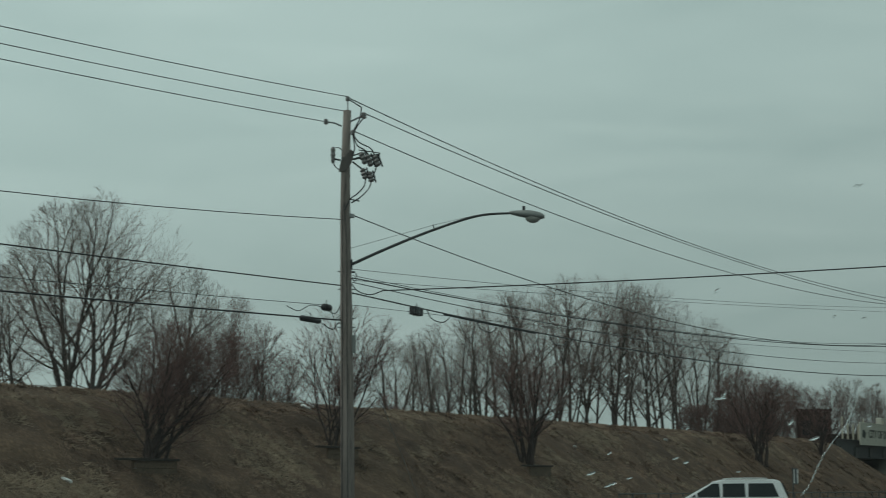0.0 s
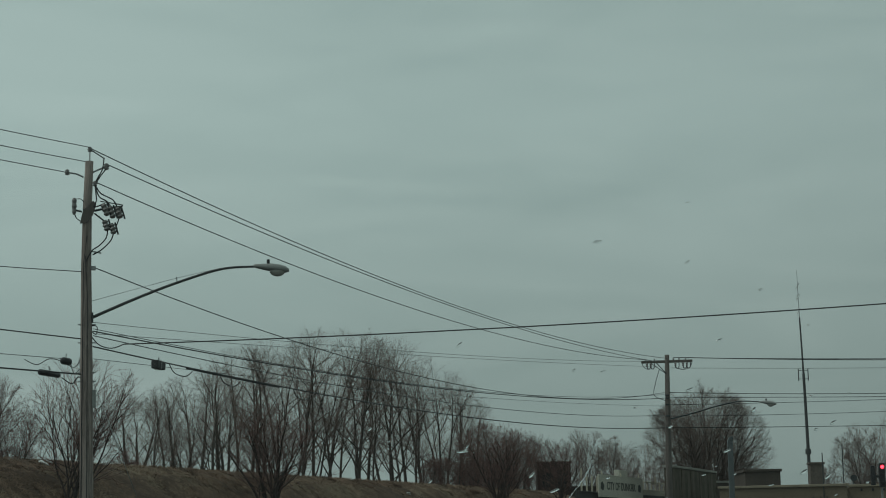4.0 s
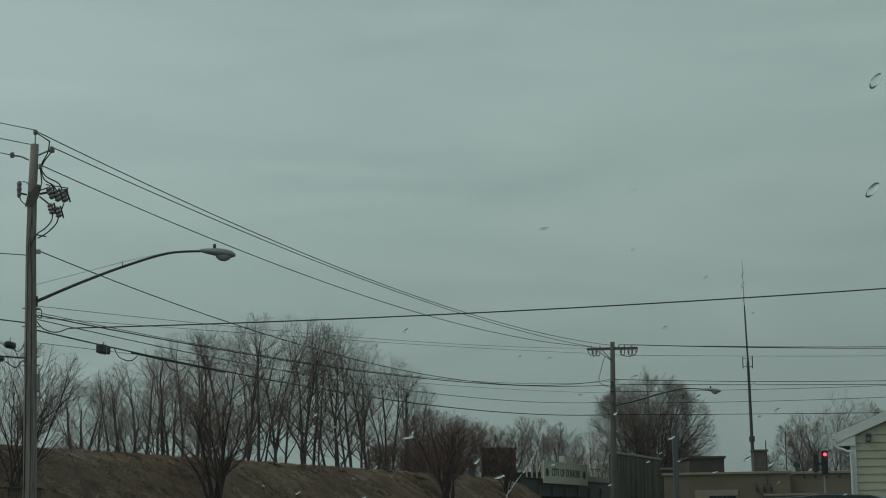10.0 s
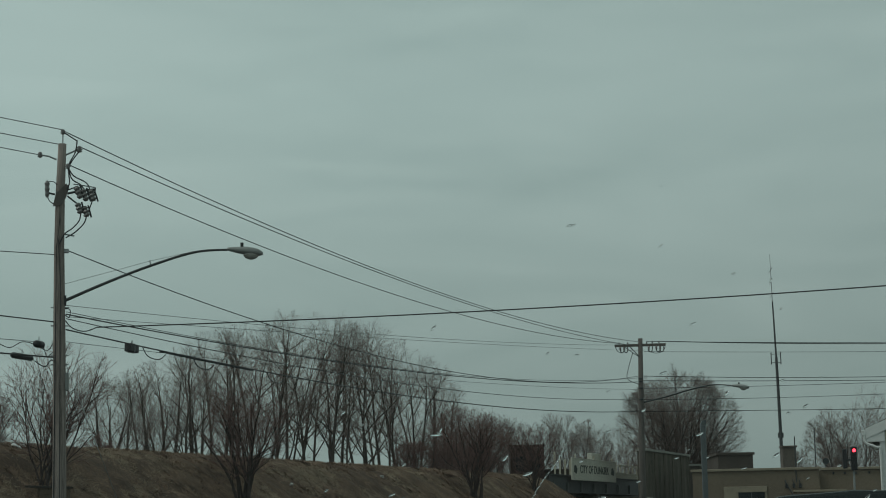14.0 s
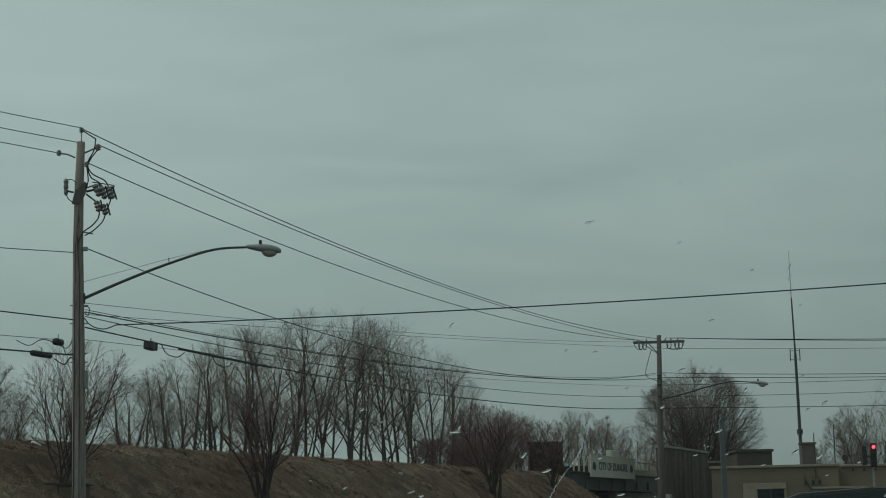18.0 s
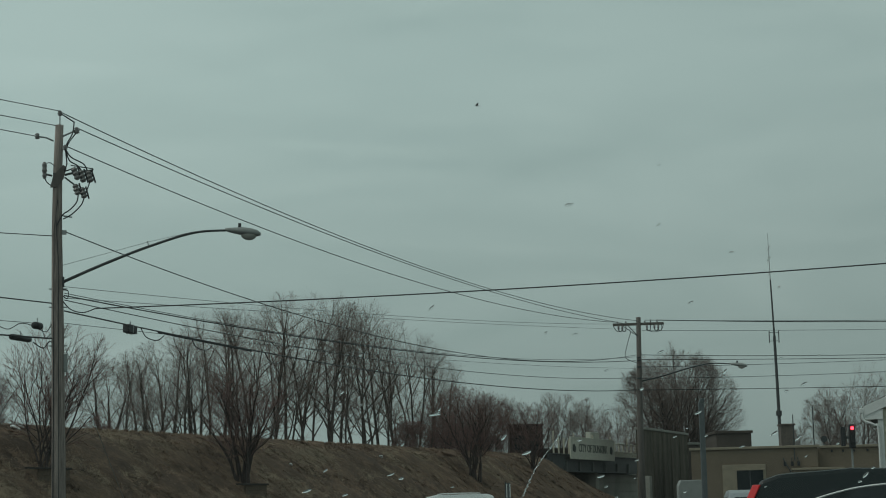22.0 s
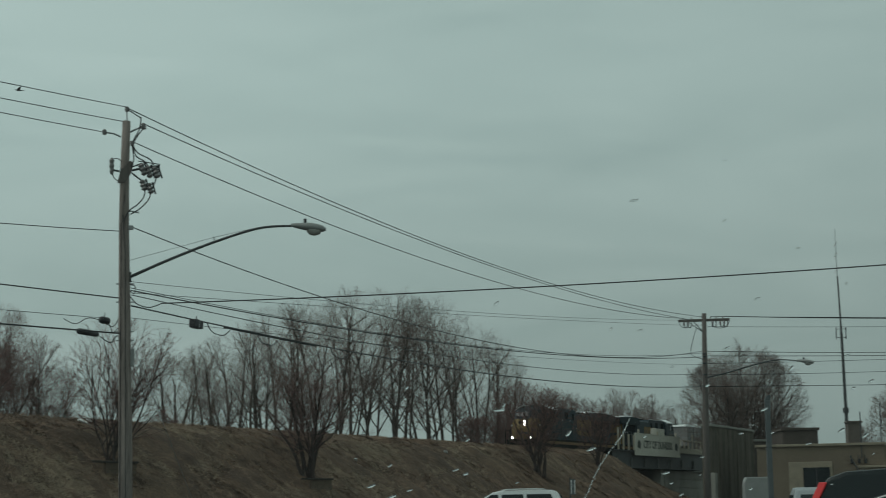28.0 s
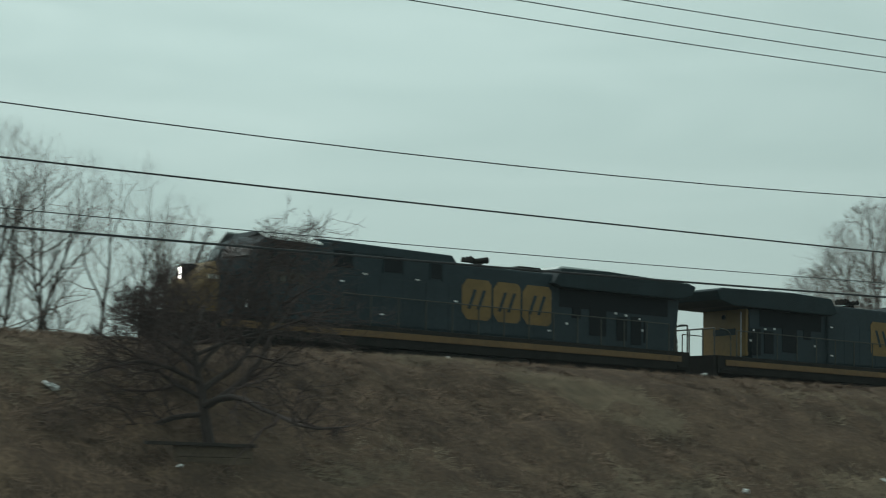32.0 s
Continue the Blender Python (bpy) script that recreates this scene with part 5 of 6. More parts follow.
            part("step", box((21.0, y - 0.1, z), (21.5, y + 0.1, z + 0.05)), M_TDARK, t)
    # running gear
    part("fuel_tank", box((8.2, -1.35, 0.3), (14.2, 1.35, 1.2), 0.18), M_TDARK, t, "black fuel tank")
    for x in (2.0, 15.6):
        b = part("bogie_frame", prism([(x, 0.75), (x + 0.2, 1.05), (x + 4.4, 1.05), (x + 4.6, 0.75), (x + 3.9, 0.5), (x + 0.7, 0.5)], -1.18, 1.18, 0.03), M_TDARK, t)
        for k in range(3):
            for y in (-0.82, 0.82):
                part("wheel", tube([(x + 0.45 + k * 1.85, y - 0.07, 0.53), (x + 0.45 + k * 1.85, y + 0.07, 0.53)], 0.53, 18), M_TDARK, b)
    return t


def hopper_wagon(name):
    t = thing(name, pose(0, 0, 0), "light grey ribbed covered hopper wagon", "freight wagon", "hopper wagons of the train")
    part("body", prism([(0.6, 2.2), (0.6, 4.2), (17.0, 4.2), (17.0, 2.2), (15.2, 1.1), (2.4, 1.1)], -1.5, 1.5, 0.05), M_HOPPER, t)
    part("roof", prism([(0.5, 4.2), (0.9, 4.42), (16.7, 4.42), (17.1, 4.2)], -1.35, 1.35, 0.05), M_TROOF, t, "pale wagon roof")
    for y in (-1.53, 1.53):
        for k in range(11):
            x = 1.4 + k * 1.48
            part("rib", box((x, y - 0.05, 1.9), (x + 0.1, y + 0.05, 4.15), 0.01), M_HOPPER, t)
    part("running_board", box((0.8, -0.4, 4.44), (16.8, 0.4, 4.5)), M_GALV, t)
    part("underframe", box((0.2, -0.4, 0.9), (17.4, 0.4, 1.2), 0.02), M_TDARK, t)
    for x in (1.2, 14.6):
        b = part("bogie_frame", box((x, -1.15, 0.4), (x + 1.9, 1.15, 0.75), 0.08), M_TDARK, t)
        for k in range(2):
            for y in (-0.78, 0.78):
                part("wheel", tube([(x + 0.1 + k * 1.7, y - 0.06, 0.46), (x + 0.1 + k * 1.7, y + 0.06, 0.46)], 0.46, 14), M_TDARK, b)
    return t


M_TYEL2 = mat("grimy_yellow_stripe_paint", (0.15, 0.08, 0.022), 0.6, vary=0.35, scale=0.7, fine=6, bump=0.05)
M_TYEL3 = mat("faded_yellow_emblem_paint", (0.2, 0.118, 0.03), 0.6, vary=0.25, scale=1.5, fine=10, bump=0.05)
M_TGLASS2 = glass_mat("pale_cab_glass", (0.03, 0.042, 0.045), 0.2)
M_TGLASS2.node_tree.nodes["Principled BSDF"].inputs["Specular IOR Level"].default_value = 0.2
M_TNUM = mat("faded_number_paint", (0.07, 0.065, 0.05), 0.6, vary=0.2, bump=0)
# very pale base: the sky's glint on the roofs is put into the colour
M_TROOF = mat("pale_sky_glint_roof", (0.72, 0.75, 0.74), 0.35, vary=0.25, scale=1.5, fine=8)
M_TRAIL = mat("dark_handrail_paint", (0.05, 0.05, 0.04), 0.6, vary=0.2, bump=0)
loco_lead = locomotive("locomotive", "dark blue locomotive with a yellow nose and lit headlights", False)
loco_trail = locomotive("locomotive", "dark blue locomotive with a yellow end, running long hood first", True)
hoppers = [hopper_wagon("hopper_wagon")]
for _ in range(3):
    hoppers.append(copy_thing(hoppers[0], pose(0, 0, 0)))


# ---------------------------------------------------------------- bridge, walls and buildings towards the town
def polar(az, d, z=0.0):
    a = radians(az)
    return Vector((d * math.sin(a), d * math.cos(a), z))


def facing(p, turn=0.0):
    """A pose at p whose x runs to the side and y away from the parking area."""
    return Matrix.Translation(p) @ pose(0, 0, 0, 0, 0, turn)


def bridge():
    m = Matrix.Translation(at(128, 0, 0)) @ pose(0, 0, 0, 0, 0, TURN)
    t = thing("railway_bridge", m, "dark riveted plate-girder railway bridge over a street", "bridge")
    L = 33.0
    for y in (-3.0, 3.0):
        g = part("girder", box((0, y - 0.03, 4.35), (L, y + 0.03, 5.75)), M_STEEL, t, "dark steel plate girder")
        part("flange", box((-0.1, y - 0.25, 5.75), (L + 0.1, y + 0.25, 5.83), 0.01), M_STEEL, g)
        part("flange", box((-0.1, y - 0.25, 4.27), (L + 0.1, y + 0.25, 4.35), 0.01), M_STEEL, g)
        for k in range(8):
            x = 0.6 + k * 4.4
            part("stiffener", prism([(x, 4.36), (x + 0.5, 4.36), (x + 0.36, 5.2), (x + 0.14, 5.2)], y - 0.22, y + 0.22), M_GIRDERLIT, g)
    part("deck", box((-0.5, -2.9, 4.28), (L + 0.5, 2.9, 4.42)), M_DARKCON, t)
    part("bearing_shelf", box((-6.0, -3.6, -0.3), (0.4, 3.6, 4.2), 0.05), M_DARKCON, t, "stained concrete abutment")
    part("bearing_shelf", box((17.6, -2.6, -0.3), (L + 5.0, 3.8, 4.2), 0.05), M_CONCRETE, t, "weathered concrete abutment")
    for k in range(5):
        z = 0.1 + k * 0.82
        part("abutment_course", box((18.0, -2.68, z), (L + 1.2, -2.6, z + 0.76), 0.02), M_CONCRETE, t)
    for k in range(3):
        part("street_column", box((16.3, -2.75 + k * 2.3, -0.3), (17.3, -2.05 + k * 2.3, 4.26), 0.03), M_CONCRETE, t, "pale concrete column")
    for k in range(20):
        x = 1.0 + k * 1.6
        part("parapet_post", box((x, -3.3, 5.83), (x + 0.13, -3.17, 7.2 + (0.55 if k % 4 == 0 else 0)), 0.01), M_CREAMRAIL, t, "cream parapet post")
    part("parapet_rail", box((20.8, -3.32, 5.86), (L, -3.16, 6.35), 0.01), M_CREAMRAIL, t)
    part("parapet_rail", box((22.5, -3.3, 7.02), (L, -3.2, 7.12), 0.01), M_CREAMRAIL, t)
    part("relay_box", box((14.5, -2.9, 6.6), (17.6, -2.4, 8.05), 0.03), M_SIGN, t, "pale equipment box")
    # town sign along the girder
    sg = thing("town_sign", Matrix.Translation(at(133.6, 3.45, -0.28)) @ pose(0, 0, 0, 0, 0, TURN), "long off-white town sign with black letters on the bridge", "sign")
    part("board", box((0, -0.04, 5.72), (15.0, 0.04, 7.62), 0.02), M_SIGN, sg)
    for a, b in (((0, -0.07, 7.58), (15.0, 0.05, 7.66)), ((0, -0.07, 5.68), (15.0, 0.05, 5.76)), ((-0.1, -0.07, 5.68), (0.05, 0.05, 7.66)), ((14.95, -0.07, 5.68), (15.1, 0.05, 7.66))):
        part("frame_bar", box(a, b, 0.01), M_SIGN, sg)
    letters("lettering", "CITY OF DUNKIRK", 1.0, Matrix.Translation((7.5, -0.055, 6.66)), M_SIGNTXT, sg, "black painted town name", 1.18, 0.008, True)
    for x in (1.1, 13.9):
        part("sign_emblem", prism([(x - 0.55, 6.4), (x + 0.3, 6.25), (x + 0.6, 6.7), (x + 0.1, 7.05), (x - 0.4, 6.95)], -0.055, -0.045), M_SIGNTXT, sg, "dark painted emblem")


# lighter copy of the girder steel: light on the stiffeners put into colour
M_GIRDERLIT = mat("lit_girder_steel", (0.08, 0.083, 0.08), 0.6, vary=0.3)
bridge()


def wall_between(name, a, b, z, thick, material, label, panels, category="wall"):
    d = b - a
    L = d.length
    m = Matrix.Translation((a.x, a.y, 0)) @ pose(0, 0, 0, 0, 0, math.degrees(math.atan2(d.y, d.x)))
    t = thing(name, m, label, category)
    part("wall", box((0, 0, -0.3), (L, thick, z), 0.03), material, t)
    part("coping", box((-0.08, -0.1, z), (L + 0.08, thick + 0.1, z + 0.18), 0.02), M_CONCRETE, t, "paler coping")
    for k in range(panels + 1):
        x = L * k / panels
        part("pilaster", box((x - 0.1, -0.06, -0.3), (x + 0.16, 0.02, z - 0.05), 0.02), material, t)
    return t


w = wall_between("retaining_wall", polar(5.72, 150), polar(7.0, 166), 7.0, 0.6, M_DARKCON, "tall dark stained concrete wing wall of the bridge", 5)
part("pale_pier", box((-0.6, -0.5, -0.3), (0.25, 0.3, 3.4), 0.03), M_CONCRETE, w, "paler concrete pier")
wall_between("retaining_wall", polar(7.0, 166), polar(7.6, 168), 6.2, 0.6, M_DARKBLD, "dark stained wall beside the railway", 2)


def block_building(name, a, w, d, z, material, label, turn=0.0, roof=None):
    t = thing(name, facing(a, turn), label, "building")
    part("wall", box((0, 0, -0.2), (w, d, z), 0.03), material, t)
    part("roof", box((-0.12, -0.12, z), (w + 0.12, d + 0.12, z + 0.2), 0.02), roof or material, t)
    return t


b = block_building("brown_building", polar(7.85, 150), 2.7, 8, 6.5, M_DARKBLD, "plain dark brown flat-roofed building")
part("window", box((0.6, -0.05, 4.6), (1.4, 0.02, 5.4)), M_CARGLASS, b)
b = block_building("brick_building", polar(1.76, 196), 3.4, 6, 9.4, M_BRICKRED, "narrow dark red-brown brick building behind the bank")
for x in (0.5, 2.1):
    part("window", box((x, -0.05, 7.0), (x + 0.8, 0.02, 8.4)), M_CARGLASS, b)
b = block_building("low_building", polar(2.75, 200), 6.0, 6, 7.0, M_DARKBLD, "low dark building behind the bank")


def tan_building():
    t = thing("flat_roofed_building", facing(Vector((13.5, 108.5, 0)), -7.5), "single-storey tan brick building with a flat roof", "building")
    part("wall", box((0, 0, -0.2), (7.0, 14, 4.2), 0.02), M_BEIGE, t, "tan brick front")
    part("wall", box((7.05, 1.0, -0.2), (15, 14, 4.17), 0.02), M_BEIGE, t, "tan brick set-back front")
    part("coping", box((-0.1, -0.12, 4.2), (7.1, 0.4, 4.34), 0.02), M_COPING, t, "pale stone coping")
    part("coping", box((7.15, 0.88, 4.17), (15.1, 1.4, 4.31), 0.02), M_COPING, t)
    part("roof", box((0.1, 0.45, 4.2), (6.9, 13.9, 4.26)), M_ROOF, t)
    part("roof", box((7.15, 1.45, 4.17), (14.9, 13.9, 4.23)), M_ROOF, t)
    part("door_surround", box((1.7, -0.06, 0), (4.1, 0.03, 3.35), 0.02), M_COPING, t, "pale door surround")
    wn = part("window", box((2.5, -0.10, 1.2), (3.95, -0.02, 3.02), 0.01), M_CARGLASS, t, "dark window")
    part("window_frame", box((2.4, -0.12, 3.02), (4.05, -0.04, 3.1), 0.01), M_COPING, wn)
    part("window_frame", box((3.2, -0.115, 1.2), (3.25, -0.05, 3.02)), M_STEEL, wn)
    for x in (5.1, 5.5, 5.85):
        part("wall_vent", box((x, -0.14, 3.2), (x + 0.15, 0.0, 3.45), 0.02), M_BLACK, t, "small dark wall fitting")
        part("wall_conduit", tube([(x + 0.07, -0.06, 3.44), (x + 0.02, -0.06, 3.68)], 0.022, 5), M_STEEL, t)
    part("service_pipe", tube([(5.72, -0.06, 3.5), (5.72, -0.06, 6.05)], 0.032, 6), M_STEEL, t, "thin dark service pipe")
    part("annex", box((5.6, -0.45, -0.2), (8.35, 1.04, 2.95), 0.02), M_BEIGE, t, "low tan brick projection")
    part("ledge", box((5.52, -0.53, 2.95), (8.43, 1.06, 3.07), 0.02), M_COPING, t, "pale stone ledge")
    for x in (7.78, 8.4, 9.0, 9.75, 10.4, 11.1):
        part("scupper", box((x, 0.9, 3.93), (x + 0.1, 1.02, 4.06)), M_BLACK, t)
    # courses of brick on the front
    for k in range(13):
        z = 0.15 + k * 0.3
        for x0, x1 in ((0.02, 1.69), (4.12, 6.98)):
            part("brick_course", box((x0, -0.012, z), (x1, 0.01, z + 0.292)), M_BEIGE, t)
    c = thing("chimney", facing(Vector((18.95, 110.5, 4.0))), "square tan brick chimney on the flat roof", "chimney")
    part("shaft", box((0, 0, 0), (0.78, 0.8, 1.55), 0.02), M_CHIM, c)
    part("cap", box((-0.06, -0.06, 1.55), (0.84, 0.86, 1.66), 0.02), M_CHIM, c)
    v = thing("vent_pipe", facing(Vector((21.1, 112.0, 4.0))), "thin dark vent pipe on the flat roof", "pipe")
    part("pipe", tube([(0, 0, 0), (0, 0, 2.7)], 0.03, 6), M_STEEL, v)
    part("collar", tube([(0, 0, 0), (0, 0, 0.22)], 0.06, 8), M_STEEL, v)
    v = thing("satellite_dish", facing(Vector((21.55, 111.4, 4.05))), "small dark dish on the flat roof", "satellite dish")
    part("mast", tube([(0, 0, 0), (0, 0, 0.6)], 0.03, 6), M_STEEL, v)
    part("dish", tube([(0, -0.12, 0.7), (0, -0.02, 0.7), (0, 0.02, 0.7)], [0.19, 0.11, 0.03], 12), M_STEEL, v)


tan_building()


def radio_mast():
    t = thing("radio_mast", facing(Vector((19.2, 112.5, 0))), "slender dark lattice radio mast with a ring of aerials", "mast")
    part("lower_mast", tube([(0.1, 0, 0), (0.0, 0, 9.0), (-0.03, 0, 10.9)], [0.13, 0.085, 0.08], 8), M_STEEL, t)
    part("upper_mast", tube([(-0.03, 0, 10.9), (-0.11, 0, 14.2)], [0.06, 0.045], 6), M_STEEL, t)
    part("whip", tube([(-0.11, 0, 14.2), (-0.15, 0, 17.0)], [0.025, 0.012], 5), M_GALV, t)
    part("joint", tube([(0.03, 0, 6.2), (0.03, 0, 6.5)], 0.17, 8), M_STEEL, t)
    for z in (14.4, 15.2, 15.9):
        part("whip_arm", tube([(-0.26, 0, z), (-0.03, 0, z + 0.35)], 0.018, 5), M_GALV, t)
    for a in range(3):
        x, y = 0.32 * math.cos(a * 2.094 + 0.4), 0.32 * math.sin(a * 2.094 + 0.4)
        p = part("aerial", tube([(x - 0.04, y, 10.5), (x - 0.04, y, 11.2)], 0.03, 6), M_STEEL, t)
        for z in (10.6, 11.1):
            part("aerial_arm", tube([(-0.02, 0, z), (x - 0.04, y, z)], 0.018, 5), M_STEEL, p)


radio_mast()


def street_bits():
    t = thing("steel_post", facing(polar(7.45, 60)), "square grey steel post with a slanted cap", "post")
    part("shaft", box((-0.08, -0.08, -0.3), (0.08, 0.08, 4.35), 0.02), M_GALV2, t)
    part("cap", prism([(-0.09, 4.35), (0.09, 4.35), (0.09, 4.52), (-0.02, 4.5)], -0.09, 0.09, 0.01), M_GALV2, t)
    t = thing("traffic_light", facing(polar(11.76, 92)), "dark traffic light showing red on its post", "traffic light")
    part("post", tube([(0, 0.15, -0.3), (0, 0.15, 4.3)], 0.05, 8), M_LAMPGREY, t)
    h = part("signal_head", box((-0.14, -0.12, 3.66), (0.14, 0.12, 4.76), 0.03), M_BLACK, t, "black signal housing")
    for z, m in ((4.58, M_REDLIGHT), (4.18, M_BLACK), (3.78, M_BLACK)):
        part("signal_lens", tube([(0, -0.13, z), (0, -0.15, z)], 0.075, 14), m, h, "lit red lens" if m is M_REDLIGHT else "")
        part("visor", box((-0.11, -0.3, z + 0.11), (0.11, -0.12, z + 0.125)), M_BLACK, h)
    h = part("signal_head", box((-0.5, 0.0, 3.75), (-0.3, 0.2, 4.65), 0.03), M_BLACK, t, "signal housing seen from the side")
    part("head_bracket", box((-0.3, 0.05, 4.1), (0.0, 0.15, 4.2)), M_STEEL, t)
    t = thing("utility_cabinet", facing(polar(7.06, 66)), "pale grey steel utility cabinet with a rounded top", "cabinet")
    part("body", prism([(-0.46, 0.1), (-0.46, 1.9), (-0.38, 2.08), (0.38, 2.08), (0.46, 1.9), (0.46, 0.1)], -0.35, 0.35, 0.03), M_LAMPGREY, t)
    part("door", box((-0.4, -0.37, 0.2), (0.4, -0.35, 1.85), 0.01), M_LAMPGREY, t)
    part("plinth", box((-0.5, -0.4, -0.1), (0.5, 0.4, 0.1), 0.02), M_CONCRETE, t)
    t = thing("street_sign", facing(polar(1.6, 88)), "small grey street sign on a thin steel post", "sign")
    part("post", tube([(0, 0, -0.3), (0, 0, 2.45)], 0.035, 6), M_STEEL, t)
    part("plate", box((0.03, -0.02, 1.7), (0.23, 0.0, 2.4), 0.01), M_GALV2, t)
    for x in (0.035, 0.185):
        part("sign_stripe", box((x, -0.026, 1.74), (x + 0.04, -0.018, 2.36)), M_TRIM, t, "pale stripe")
    t = thing("guard_fence", pose(0, 0, 0), "low dark steel fence at the foot of the bank", "fence")
    for k in range(49):
        s = 50 + k * 1.6
        p0 = at(s, 16.2, 0)
        part("fence_post", tube([p0 - Vector((0, 0, 0.2)), p0 + Vector((0, 0, 1.35))], 0.035, 5), M_STEEL, t)
    for z in (0.5, 1.0, 1.32):
        part("fence_rail", tube([at(50, 16.2, z), at(126.8, 16.2, z)], 0.028, 5), M_STEEL, t)


M_GALV2 = mat("dull_grey_steel", (0.1, 0.115, 0.12), 0.6, 0.2, vary=0.2)
street_bits()


def house():
    W, D, E, SL = 9.4, 11.0, 3.62, 0.42
    t = thing("house", facing(Vector((10.96, 49.2, 0)), -14), "one-storey house with pale cream siding and white trim", "house")
    ridge = E + SL * W / 2
    part("wall", prism([(0, -0.2), (0, E), (W / 2, ridge), (W, E), (W, -0.2)], 0.02, D), M_SIDING, t)
    k, z = 0, 0.0
    while z < ridge - 0.12:
        x0 = 0.1 if z < E else max(0.1, (z + 0.19 - E) / SL)
        if W - 2 * x0 > 0.3:
            bm = bmesh.new()
            vs = [bm.verts.new(v) for v in ((x0, -0.022, z), (W - x0, -0.022, z), (W - x0, 0.018, z), (x0, 0.018, z), (x0, 0.002, z + 0.2), (W - x0, 0.002, z + 0.2), (W - x0, 0.018, z + 0.2), (x0, 0.018, z + 0.2))]
            for f in ((0, 3, 2, 1), (4, 5, 6, 7), (0, 1, 5, 4), (1, 2, 6, 5), (2, 3, 7, 6), (3, 0, 4, 7)):
                bm.faces.new([vs[i] for i in f])
            part("siding_board", bm, M_SIDING, t)
        z += 0.2
    part("corner_board", box((-0.04, -0.04, -0.1), (0.1, 0.06, E), 0.01), M_TRIM, t, "white corner board")
    for s in (0, 1):
        def mx(x):
            return x if s == 0 else W - x
        o = [(mx(-0.36), E - 0.14), (mx(-0.36), E + 0.06), (mx(W / 2), ridge + 0.22), (mx(W / 2), ridge + 0.02)]
        part("roof_slope", prism(o, -0.08, D + 0.4), M_ROOF, t, "grey shingled roof slope")
        r = [(mx(-0.38), E - 0.22), (mx(-0.38), E + 0.04), (mx(W / 2), ridge + 0.2), (mx(W / 2), ridge - 0.05)]
        part("rake_board", prism(r, -0.12, -0.08, 0.005), M_TRIM, t, "white rake board")
    part("soffit_return", box((-0.37, -0.1, E - 0.3), (0.1, 0.0, E - 0.05), 0.01), M_TRIM, t, "white boxed eave end")
    part("gutter", box((-0.48, -0.14, E - 0.14), (-0.38, D, E + 0.0), 0.02), M_TRIM, t, "white gutter")
    part("downspout", tube(bez([(-0.42, -0.1, E - 0.12), (-0.38, -0.1, E - 0.32), (-0.12, -0.1, E - 0.44), (-0.03, -0.09, E - 0.62), (-0.03, -0.09, 1.2), (-0.03, -0.09, 0.3)], 5), 0.035, 6), M_TRIM, t, "white downspout")
    fl = part("flood_light", box((0.36, -0.14, E - 0.2), (0.48, -0.02, E + 0.0), 0.02), M_BLACK, t, "small dark flood light")
    part("lamp", tube([(0.42, -0.16, E - 0.14), (0.42, -0.14, E - 0.14)], 0.05, 8), M_PORC, fl)


house()


